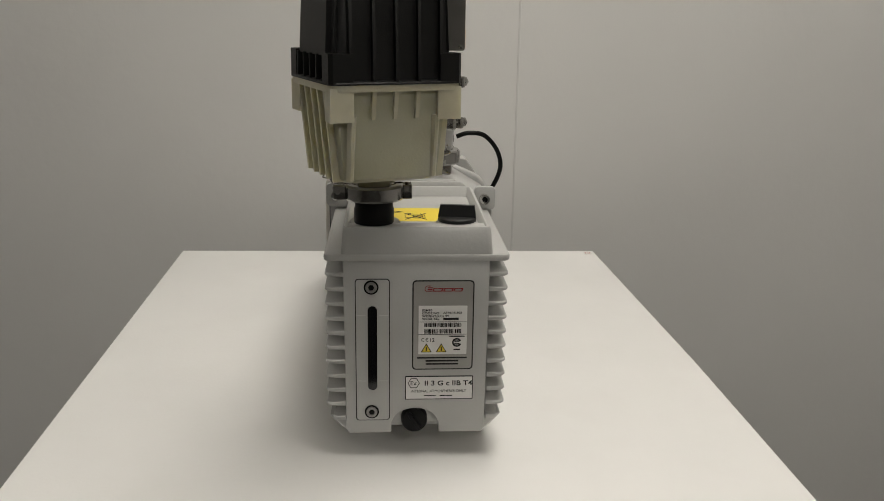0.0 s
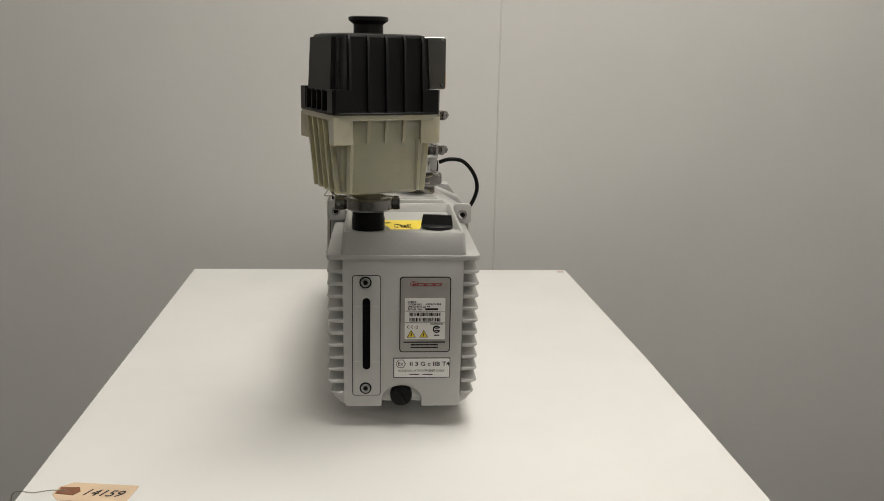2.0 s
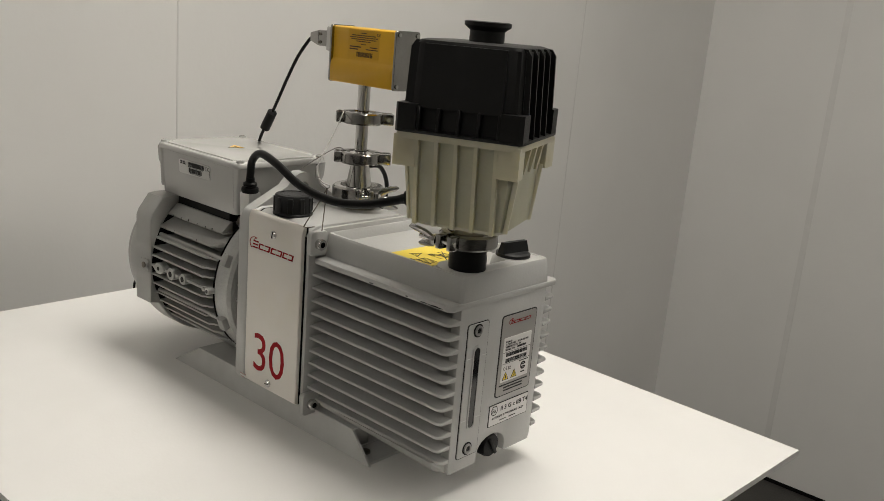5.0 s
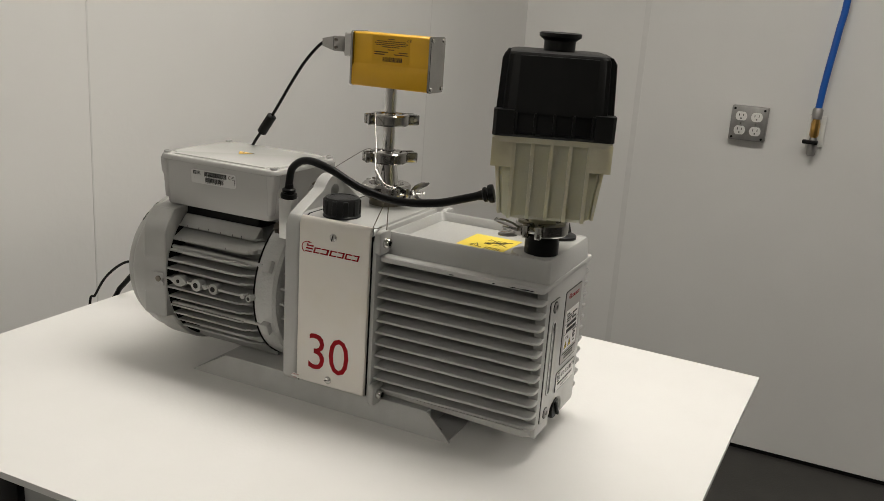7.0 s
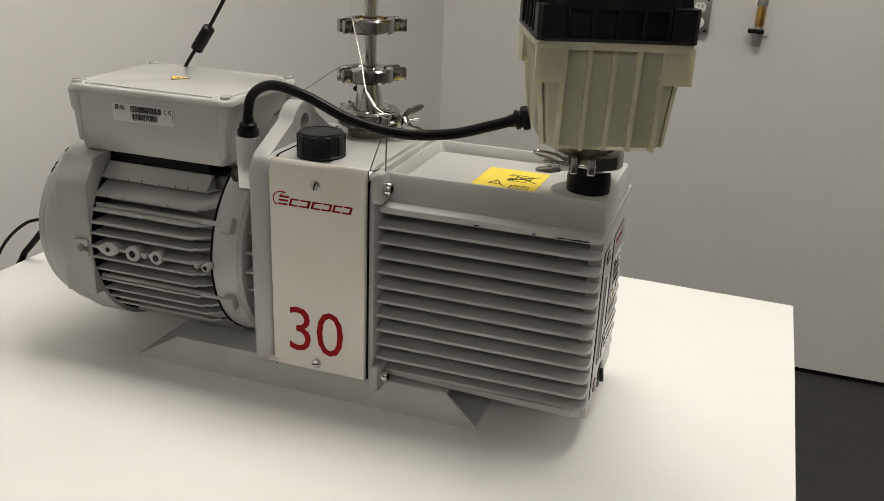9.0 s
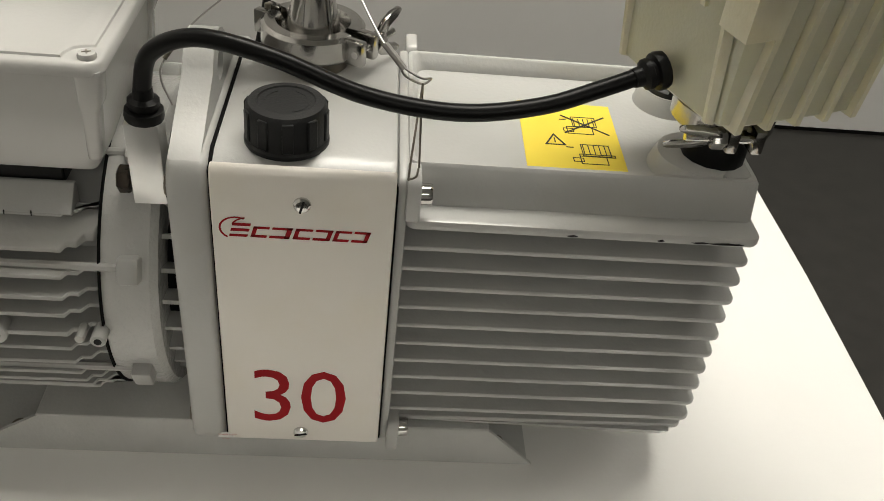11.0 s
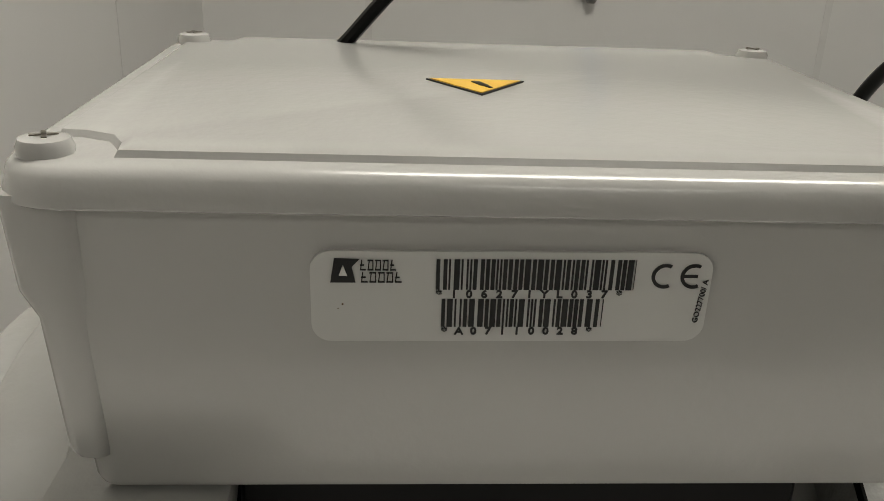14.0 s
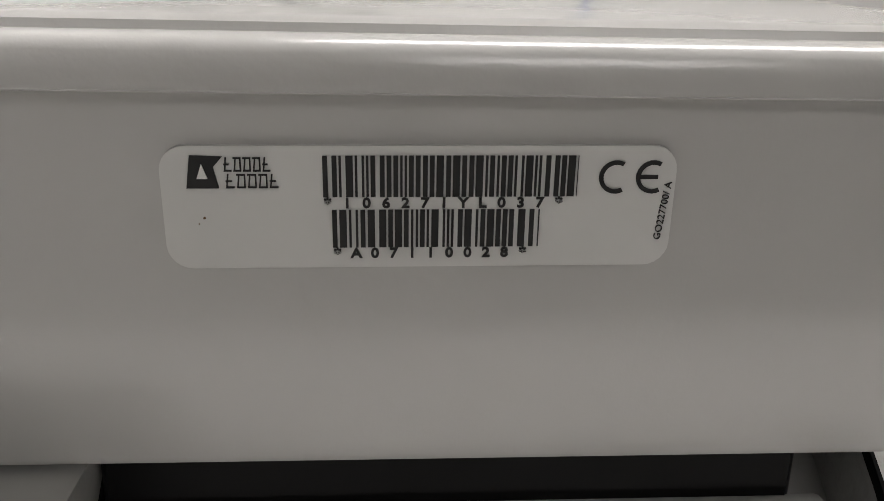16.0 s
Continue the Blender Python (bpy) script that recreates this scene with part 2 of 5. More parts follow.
def arc(cx, cy, r, w, a0, a1, n=16, h=0.0002, squash=1.0):
    out = [(cx + (r + w / 2) * math.cos(radians(a0 + (a1 - a0) * i / n)), cy + squash * (r + w / 2) * math.sin(radians(a0 + (a1 - a0) * i / n))) for i in range(n + 1)]
    inn = [(cx + (r - w / 2) * math.cos(radians(a0 + (a1 - a0) * i / n)), cy + squash * (r - w / 2) * math.sin(radians(a0 + (a1 - a0) * i / n))) for i in range(n + 1)]
    bm = bmesh.new()
    for i in range(n):
        join(bm, prism([out[i], out[i + 1], inn[i + 1], inn[i]], 0, h))
    return bm


def socket_screw(parent, at, axis, r=0.005, h=0.004, material=CHROME, name="screw"):
    """A socket-head screw whose head stands out along -axis; at is the seat."""
    prof = [(r * 0.98, 0), (r, -h * 0.8), (r * 0.9, -h), (r * 0.52, -h), (r * 0.48, -h * 0.35), (0.0003, -h * 0.3)]
    s = part(name, lathe(prof, at, axis, 18), material, parent)
    k = {"x": 0, "y": 1, "z": 2}[axis]
    lo = list(at)
    lo[k] -= h * 0.42
    part("socket", lathe([(r * 0.5, 0), (r * 0.5, -0.0004)], lo, axis, 6), BLACKP, s)
    return s


def slotted_screw(parent, at, axis, r=0.004, h=0.0018, turn=0.6, material=CHROME, sign=-1):
    prof = [(r, 0), (r * 0.97, sign * h * 0.5), (r * 0.7, sign * h), (0.0003, sign * h * 1.1)]
    s = part("screw", lathe(prof, at, axis, 18), material, parent)
    m = {"x": pose(*at, 90, 0, -90), "y": pose(*at, 90, 0, 0), "z": pose(*at)}[axis] @ pose(0, 0, h * 1.05, 0, 0, math.degrees(turn))
    part("slot", plates([(-r * 0.85, r * 0.85, -r * 0.13, r * 0.13)], 0.0002), BLACKP, s, m=m)
    return s

# ---------------------------------------------------------------- the room


def setting(name, bm, material, label, category):
    return tagged(part(name, bm, material), label, category, kind="structure")


setting("floor", box(XW - 0.1, XE + 0.1, YS - 0.1, YN + 0.1, FLOOR - 0.1, FLOOR), FLOORM, "dark charcoal floor with a dull sheen", "floor")
setting("ceiling", box(XW - 0.1, XE + 0.1, YS - 0.1, YN + 0.1, CEIL, CEIL + 0.1), CEILM, "plain white ceiling", "ceiling")
wall_n = setting("wall_north", box(XW, XE, YN, YN + 0.1, FLOOR, CEIL), WALL, "smooth off-white wall panels with thin vertical seams", "wall")
wall_e = setting("wall_east", box(XE, XE + 0.1, YS, YN + 0.1, FLOOR + 0.006, CEIL), WALL, "smooth off-white wall panels above a black gap", "wall")
# West and south walls are unseen, set far off to cut bounced light.
setting("wall_west", box(XW - 0.1, XW, YS, YN + 0.1, FLOOR, CEIL), WALL, "plain off-white wall, out of view", "wall")
setting("wall_south", box(XW, XE, YS - 0.1, YS, FLOOR, CEIL), WALL, "plain off-white wall, out of view", "wall")
for sx in (-3.42, -2.2, -0.98, 0.235, 1.455):
    part("seam_strip", box(sx - 0.002, sx + 0.002, YN - 0.0008, YN + 0.01, FLOOR, CEIL, 0.0006, 1), SEAM, wall_n)
for sy in (0.48, -0.74, -1.96, -3.18, -4.4, -5.62):
    part("seam_strip", box(XE - 0.0008, XE + 0.01, sy - 0.010, sy + 0.010, FLOOR + 0.006, CEIL, 0.0006, 1), SEAM, wall_e)
# Black strip drawn in for the dark gap at the wall's foot.
setting("floor_gap_strip", box(XE - 0.004, XE + 0.01, YS, YN, FLOOR, FLOOR + 0.012), BLACKGAP, "thin black gap strip along the floor", "trim")

for lx, ly, watts in TROFFERS:
    t = thing("ceiling_light", (lx, ly, CEIL), "white recessed ceiling light, out of view, with a lit diffuser", "ceiling light", "ceiling lights")
    part("frame", ring(rrect(lx - 0.31, lx + 0.31, ly - 0.61, ly + 0.61, 0.01), rrect(lx - 0.285, lx + 0.285, ly - 0.585, ly + 0.585, 0.008), CEIL - 0.02, CEIL + 0.002), CEILM, t)
    part("diffuser", box(lx - 0.29, lx + 0.29, ly - 0.59, ly + 0.59, CEIL - 0.012, CEIL - 0.006), DIFF, t)

# ---------------------------------------------------------------- the work stand
TX0, TX1, TY0, TY1 = -0.325, 0.345, -0.176, 0.706
stand = thing("work_table", (0.0, 0.26, FLOOR), "white laminate worktop on a grey cabinet stand", "table")


def sheet(corners, z0, z1, n=20):
    """The worktop: a thin sheet, its front corner lowered to fit the camera's view."""
    bm = bmesh.new()
    grid = {}
    for lay, zz in enumerate((z1, z0)):
        for i in range(n + 1):
            for j in range(n + 1):
                a, b = i / n, j / n
                (ax, ay), (bx, by), (cx, cy), (dx, dy) = corners
                x = (1 - a) * ((1 - b) * ax + b * dx) + a * ((1 - b) * bx + b * cx)
                y = (1 - a) * ((1 - b) * ay + b * dy) + a * ((1 - b) * by + b * cy)
                view_drop = max(0.0, (x - 0.16) / 0.20) * max(0.0, (0.22 - y) / 0.40)
                grid[lay, i, j] = bm.verts.new((x, y, zz - 0.008 * view_drop))
    for i in range(n):
        for j in range(n):
            bm.faces.new([grid[0, i, j], grid[0, i + 1, j], grid[0, i + 1, j + 1], grid[0, i, j + 1]])
            bm.faces.new([grid[1, i, j], grid[1, i, j + 1], grid[1, i + 1, j + 1], grid[1, i + 1, j]])
    for k in range(n):
        for p, q in (((k, 0), (k + 1, 0)), ((k, n), (k + 1, n)), ((0, k), (0, k + 1)), ((n, k), (n, k + 1))):
            bm.faces.new([grid[0, p[0], p[1]], grid[1, p[0], p[1]], grid[1, q[0], q[1]], grid[0, q[0], q[1]]])
    return bm


part("tabletop", sheet([(-0.341, 0.713), (-0.326, -0.165), (0.364, -0.177), (0.345, 0.707)], TABLE - 0.007, TABLE), TABLEM, stand, "white laminate sheet with thin edges")
part("cabinet", box(TX0 + 0.02, 0.16, 0.02, TY1 - 0.02, FLOOR + 0.06, TABLE - 0.007, 0.004), CABM, stand, "grey painted steel")
for px, py in ((TX0 + 0.018, 0.447), (TX0 + 0.018, 0.31), (0.162, 0.447), (0.162, 0.31)):
    part("post", box(px - 0.006, px + 0.006, py - 0.018, py + 0.018, FLOOR + 0.06, TABLE - 0.008, 0.002), BLACKP, stand, "black upright")
for px in (TX0 + 0.06, 0.12):
    for py in (0.06, TY1 - 0.06):
        part("foot", lathe([(0.025, FLOOR), (0.025, FLOOR + 0.02), (0.012, FLOOR + 0.025), (0.012, FLOOR + 0.062)], (px, py, 0), "z", 16), BLACKP, stand)

sticker = thing("warranty_sticker", (0.333, 0.694, TABLE), "small white sticker with faded red print on the worktop", "sticker")
ST = pose(0.3335, 0.695, TABLE + 0.0004, 0, 0, -90)
part("paper", prism(rrect(-0.008, 0.008, -0.007, 0.007, 0.003), -0.0004, 0.0001), WHITEL, sticker, m=ST)
part("print", join(arc(0, -0.001, 0.005, 0.0015, 20, 160), plates([(-0.005, 0.005, -0.0045, -0.0028), (-0.004, 0.004, -0.0012, 0.0002)])), PALER, sticker, m=ST @ pose(0, 0, 0.0002))

# ---------------------------------------------------------------- the vacuum pump
pump = thing("vacuum_pump", (CX, 0.27, TABLE), "light grey finned rotary vane vacuum pump standing on the worktop", "vacuum pump")
L = lambda d: CX - d      # left of the middle plane
R = lambda d: CX + d

# base frame: a folded channel with slanted ends
Y0, Y1 = 0.089, 0.437
base = part("base_frame", join(
    box(L(0.072), R(0.072), Y0 + 0.003, Y0 + 0.034, 0.9, 0.9025), box(L(0.072), R(0.072), Y1 - 0.050, Y1 - 0.003, 0.9, 0.9025),
    loft([[(L(0.075), Y0, 0.9), (L(0.072), Y0 + 0.030, 0.9265), (L(0.072), Y1 - 0.045, 0.9265), (L(0.075), Y1, 0.9)],
          [(L(0.0725), Y0, 0.9), (L(0.0695), Y0 + 0.030, 0.9265), (L(0.0695), Y1 - 0.045, 0.9265), (L(0.0725), Y1, 0.9)]]),
    loft([[(R(0.075), Y0, 0.9), (R(0.072), Y0 + 0.030, 0.9265), (R(0.072), Y1 - 0.045, 0.9265), (R(0.075), Y1, 0.9)],
          [(R(0.0725), Y0, 0.9), (R(0.0695), Y0 + 0.030, 0.9265), (R(0.0695), Y1 - 0.045, 0.9265), (R(0.0725), Y1, 0.9)]]),
    box(L(0.072), R(0.072), Y0 + 0.030, Y1 - 0.045, 0.925, 0.928, 0.0008, 1),
    box(L(0.06), L(0.04), Y0 + 0.04, Y1 - 0.05, 0.9, 0.9255), box(R(0.04), R(0.06), Y0 + 0.04, Y1 - 0.05, 0.9, 0.9255)), STEEL, pump, "grey painted folded steel channel")
for bx in (L(0.060), R(0.060)):
    for by in (Y0 + 0.022, Y1 - 0.028):
        part("foot_bolt", lathe([(0.0052, 0.9022), (0.0050, 0.9045), (0.0026, 0.9048), (0.0003, 0.9046)], (bx, by, 0), "z", 14), DARKST, base)
# oil box
ob_core = part("oil_box", join(
    box(L(0.049), R(0.049), 0.008, 0.183, 0.931, 1.089, 0.002),
    box(L(0.060), R(0.060), 0.03, 0.183, 0.9265, 0.94, 0.003)), PAINT, pump, "light grey cast oil box")
# front plate with the notch for the drain plug
notch = [(R(0.020) + 0, 0.9245), (R(0.020), 0.934)] + [(CX - 0.001 + 0.0205 * math.cos(radians(a)), 0.934 + 0.014 * math.sin(radians(a))) for a in range(15, 180, 15)] + [(L(0.022), 0.934), (L(0.022), 0.9245)]
face = [(L(0.064), 1.088), (L(0.0625), 0.930), (L(0.0605), 0.9245)] + notch[::-1] + [(R(0.0595), 0.9245), (R(0.0615), 0.930), (R(0.063), 1.088)]
part("front_plate", prism(face, 0.0, 0.011, "xz", 0.0016), PAINT, ob_core)
part("notch_wall", box(L(0.03), R(0.03), 0.011, 0.016, 0.927, 0.955), PAINT, ob_core)
# lip and tray
part("lip", prism(rrect(L(0.080), R(0.080), -0.001, 0.183, 0.006, 5), 1.0855, 1.0915, b=0.0016), PAINT, ob_core)


def tray_loop(d, y0, y1, z, r):
    return [(x, y, z) for x, y in rrect(L(d), R(d), y0, y1, r, 4)]


part("tray_wall", loft([tray_loop(0.0655, 0.0000, 0.1828, 1.090, 0.004), tray_loop(0.0635, 0.0015, 0.1828, 1.1125, 0.005), tray_loop(0.0622, 0.003, 0.182, 1.1148, 0.005),
                        tray_loop(0.0600, 0.0052, 0.180, 1.1150, 0.004), tray_loop(0.0588, 0.0065, 0.179, 1.1140, 0.004), tray_loop(0.0570, 0.010, 0.176, 1.1052, 0.006)]), PAINT, ob_core)
for px, py, pr in ((-0.0145, 0.021, 0.0225), (0.0575, 0.012, 0.0195)):
    part("raised_pad", lathe([(pr + 0.003, 1.104), (pr + 0.001, 1.110), (pr - 0.001, 1.1146), (pr - 0.004, 1.1156), (0.001, 1.1156)] if px < 0 else [(pr + 0.002, 1.104), (pr, 1.112), (pr - 0.002, 1.1156), (0.001, 1.1156)], (px, max(py, pr + 0.006), 0), "z", 40), PAINT, ob_core)
part("front_ledge", box(L(0.0588), R(0.0588), 0.004, 0.020, 1.104, 1.1149, 0.0015), PAINT, ob_core)
# scuffed paint under the lip
for k, (sy, sw) in enumerate(((0.012, 0.004), (0.019, 0.009), (0.031, 0.005), (0.052, 0.002), (0.098, 0.003))):
    part("scuff", prism([(sy - sw, -0.0005), (sy - sw * 0.3, 0.0001 + 0.0002 * (k % 2)), (sy + sw * 0.4, -0.0002), (sy + sw, -0.0006), (sy + sw * 0.2, -0.0012), (sy - sw * 0.5, -0.0009)], L(0.0803), L(0.0797), "yz"), BLACKP, ob_core, "dark scuff in the paint", m=pose(0, 0, 1.0880))
# side fins
FINZ = [1.0735 - 0.01335 * i for i in range(10)] + [0.9395]


def fin_mesh(side, z, short=0.0):
    loops = []
    d1, y0, y1, r = 0.0795 - short, -0.0010, 0.183, 0.006
    plan = [(0.0625, 0.0105), (0.047, 0.0105), (0.047, y1), (d1, y1)]
    plan += [(d1 - r + r * math.cos(radians(a)), y0 + r + 0.001 - r * math.sin(radians(a))) for a in range(0, 91, 15)] + [(0.0625, y0 + 0.001)]
    for dz in (-1, 1):
        loop = []
        for d, y in plan:
            h = 0.0014 + 0.0018 * max(0.0, 1 - (d - 0.051) / 0.0285) ** 1.5
            loop.append((CX + side * d, y, z + dz * h))
        loops.append(loop)
    bm = loft(loops)
    bmesh.ops.recalc_face_normals(bm, faces=bm.faces)
    return bevel(bm, 0.0007, 1, 50)


for side in (-1, 1):
    for i, z in enumerate(FINZ):
        part("fin", fin_mesh(side, z, 0.0 if i < 10 else 0.006), PAINT, ob_core)
# underside web at the front corners
for side in (-1, 1):
    part("bottom_web", loft([[(CX + side * 0.060, 0.004, 0.9390), (CX + side * 0.060, 0.17, 0.9385), (CX + side * 0.060, 0.17, 0.931), (CX + side * 0.060, 0.004, 0.9255)],
                             [(CX + side * 0.0770, 0.009, 0.9390), (CX + side * 0.073, 0.17, 0.9385), (CX + side * 0.070, 0.17, 0.934), (CX + side * 0.0690, 0.012, 0.9275)]]), PAINT, ob_core)

# pump block between oil box and motor
block = part("pump_block", prism([(L(0.084), 0.93), (R(0.084), 0.93), (R(0.084), 1.098), (R(0.045), 1.1215), (L(0.070), 1.1215), (L(0.082), 1.116)], 0.188, 0.2765, "xz", 0.003), PAINT, pump, "light grey cast pump body")
part("gap_line", prism([(L(0.0835), 0.9295), (R(0.0835), 0.9295), (R(0.0835), 1.0975), (R(0.045), 1.1208), (L(0.070), 1.1208), (L(0.0818), 1.115)], 0.2760, 0.2776, "xz"), BLACKGAP, block)
fl = [(L(0.0885), 0.934), (L(0.084), 0.9285), (R(0.084), 0.9285), (R(0.0885), 0.934), (R(0.088), 1.098), (R(0.080), 1.108), (R(0.046), 1.1225), (L(0.072), 1.1225), (L(0.083), 1.119), (L(0.088), 1.108)]
flange = part("motor_flange", prism(fl, 0.2775, 0.2965, "xz", 0.0035, 3), PAINT, pump, "light grey cast coupling flange")
fl2 = [(L(0.085), 0.932), (R(0.085), 0.932), (R(0.085), 1.090), (R(0.079), 1.098), (R(0.052), 1.1195), (L(0.068), 1.1195), (L(0.081), 1.1155), (L(0.085), 1.106)]
flange2 = part("oil_box_flange", prism(fl2, 0.1825, 0.1878, "xz", 0.002, 2), PAINT, pump, "light grey cast flange")
# corner bosses with socket screws facing the front
for bx, bz in ((L(0.0780), 1.1064), (R(0.0760), 1.1030), (L(0.0785), 0.9365), (R(0.0785), 0.9365)):
    part("boss", prism(rrect(bx - 0.0105, bx + 0.0115, bz - 0.012, bz + 0.0125, 0.0045, 4), 0.1765, 0.1835, "xz", 0.0014), PAINT, flange2)
    socket_screw(flange2, (bx, 0.1767, bz), "y", 0.0056, 0.006)
# lifting eye
eye_out, eye_in = [], []
for i in range(32):
    a = math.tau * i / 32
    eye_in.append((CX - 0.015 + 0.0085 * math.cos(a), 1.1365 + 0.0080 * math.sin(a)))
    c, s = math.cos(a), math.sin(a)
    if s > 0.05:
        eye_out.append((CX - 0.015 + 0.0175 * c + 0.006 * c * (1 - s), 1.1375 + 0.0175 * s))
    else:
        eye_out.append((CX - 0.015 + max(-0.066, min(0.055, (1.1365 - 1.1195) / max(0.12, -s) * c * 2.2)), 1.1195))
part("lifting_eye", bevel(ring(eye_out, eye_in, 0.2805, 0.2955, "xz"), 0.0015, 2, 45), PAINT, flange)
part("eye_web", loft([[(L(0.056), 0.2835, 1.121), (L(0.056), 0.2945, 1.121), (L(0.050), 0.2945, 1.1275), (L(0.050), 0.2835, 1.1275)],
                      [(L(0.023), 0.282, 1.1205), (L(0.023), 0.2945, 1.1205), (L(0.0235), 0.2945, 1.148), (L(0.0235), 0.282, 1.148)]]), PAINT, flange)
# socket screws on the motor side of the flange
for bx, bz in ((L(0.0775), 1.1035), (L(0.0780), 0.9440), (R(0.0780), 0.9440)):
    part("screw", lathe([(0.0060, 0.2955), (0.0058, 0.2980), (0.0034, 0.2982), (0.0031, 0.2970), (0.0003, 0.2970)], (bx, 0, bz), "y", 18), DARKST, flange)
    part("socket", lathe([(0.0031, 0.2971), (0.0003, 0.2972)], (bx, 0, bz), "y", 6), BLACKGAP, flange)
# cream side panel, its top edge rolled over
PX = -0.068
pan = [(PX + 0.006, 1.1225), (PX + 0.003, 1.1215), (PX + 0.001, 1.1185), (PX, 1.113), (PX, 0.936), (PX + 0.0008, 0.9335), (PX + 0.006, 0.9335)]
panel = part("side_panel", prism(pan, 0.1885, 0.2755, "xz", 0.0007, 1), CREAM, pump, "cream enamel side panel with red print")
# Two black strips paint the shadow lines along the panel's edges.
part("panel_gap_shade", box(PX + 0.0040, PX + 0.012, 0.1874, 0.1884, 0.934, 1.112), BLACKGAP, pump, "black strip for the shade in the gap beside the panel")
part("panel_gap_shade", box(PX + 0.0062, PX + 0.0085, 0.1892, 0.2750, 1.113, 1.1200), BLACKGAP, pump, "black strip for the shadow line above the panel")
slotted_screw(panel, (PX, 0.2325, 1.1045), "x", 0.0043, 0.0022, 1.3)
slotted_screw(panel, (PX, 0.2335, 0.9420), "x", 0.0043, 0.0022, 0.2)


def side(y, z, x=PX):
    """The plane of a left-hand face: u runs to the front, v up."""
    return pose(x, y, z, 90, 0, -90)


for digit, dy in (("3", 0.2635), ("0", 0.2352)):
    lettering(digit, 0.0600, side(dy, 0.9512, PX - 0.0001), RED, panel, "numeral", 0.96, thick=-0.0001)


def printed(ob):
    return tagged(ob, kind="stuff")


def maker_mark(m, w, material, parent):
    """The maker's mark as plain slanted blocks under a swoosh."""
    h = w * 0.086
    bars = []
    x = w * 0.065
    for i, bw in enumerate((0.135, 0.118, 0.15, 0.128, 0.128, 0.12, 0.12)):
        b = bw * w
        k = 1.25 if i == 0 else 1.0
        st = 0.22 * b
        bars += [(x, x + b * 0.86, 0, h * 0.22, 0.3), (x + h * 0.25, x + b * 0.86 + h * 0.25, h * k * 0.80, h * k, 0.3)]
        if i == 0:
            bars += [(x + h * 0.12, x + b * 0.86 + h * 0.12, h * k * 0.40, h * k * 0.60, 0.3)]
        else:
            bars += [(x, x + st, 0, h, 0.3)] if i % 2 else [(x + b * 0.86 - st, x + b * 0.86, 0, h, 0.3)]
        x += b * 0.995
    printed(part("maker_mark", join(plates(bars), arc(w * 0.115, h * 0.75, w * 0.105, w * 0.013, 62, 236, squash=0.82), arc(w * 0.19, h * 0.55, w * 0.115, w * 0.010, 100, 150, squash=0.9)), material, parent, m=m))


maker_mark(side(0.2725, 1.0838, PX - 0.0001), 0.0755, RED, panel)
wst = part("warranty_seal", prism(circle(0, 0, 0.0045, 20)[:11], 0, 0.0003), WHITEL, pump, "white round seal with faded print", m=side(0.2765, 0.9365, PX - 0.0012))
lettering("WARRANTY", 0.0019, side(0.2808, 0.9385, PX - 0.0016), PALER, wst)
lettering("VOID", 0.0019, side(0.2787, 0.9350, PX - 0.0016), PALER, wst)

# things on the front plate
FR = lambda x, z, y=-0.0001: pose(x, y, z, 90, 0, 0)
sg = part("sight_glass", ring(rrect(-0.0315, -0.0015, 0.9375, 1.0700, 0.003), rrect(-0.0308, -0.0022, 0.9382, 1.0693, 0.0025), -0.0006, 0.0004, "xz"), BLACKP, pump, "oil level sight glass with dark slot")
part("cover", prism(rrect(-0.0308, -0.0022, 0.9382, 1.0693, 0.0025), -0.0012, 0.0003, "xz", 0.0003, 1), PAINT, sg)
part("slot_rim", ring(rrect(-0.0222, -0.0105, 0.9655, 1.0475, 0.0055, 6), rrect(-0.0207, -0.0125, 0.9672, 1.0458, 0.004, 6), -0.0022, 0.0, "xz"), PAINT, sg)
part("glass", prism(rrect(-0.0209, -0.0122, 0.967, 1.046, 0.0042, 6), -0.0016, 0.0, "xz"), GLASSD, sg)
for wz in (0.9755, 1.0365):
    part("level_mark", box(-0.0303, -0.0218, -0.0014, -0.0005, wz, wz + 0.0006), STEEL, sg)
    part("level_mark", box(-0.0110, -0.0027, -0.0014, -0.0005, wz, wz + 0.0006), STEEL, sg)
for sz in (1.0625, 0.9462):
    part("washer", lathe([(0.0064, -0.0012), (0.0064, -0.0017), (0.001, -0.0017)], (-0.0175, 0, sz), "y", 24), BLACKP, sg)
    part("screw", lathe([(0.0050, -0.0017), (0.0048, -0.0030), (0.0030, -0.0031), (0.0028, -0.0018), (0.0003, -0.0018)], (-0.0175, 0, sz), "y", 18), GALV, sg)
    part("socket", lathe([(0.0026, -0.0020), (0.0026, -0.0024)], (-0.0175, 0, sz), "y", 6), BLACKP, sg)

plate = part("data_plate", prism(rrect(0.0180, 0.0718, 0.9858, 1.0685, 0.0035), -0.0005, 0.0004, "xz"), INK, pump, "silver grey data plate with black border")
part("plate_face", prism(rrect(0.0191, 0.0707, 0.9869, 1.0674, 0.0028), -0.0008, 0.0, "xz"), GREYL, plate)
maker_mark(FR(0.0285, 1.0585, -0.0008), 0.0345, RED, plate)
part("white_field", prism(rrect(0.0235, 0.0660, 1.0005, 1.0455, 0.0004, 1), -0.0011, 0.0, "xz"), WHITEL, plate)
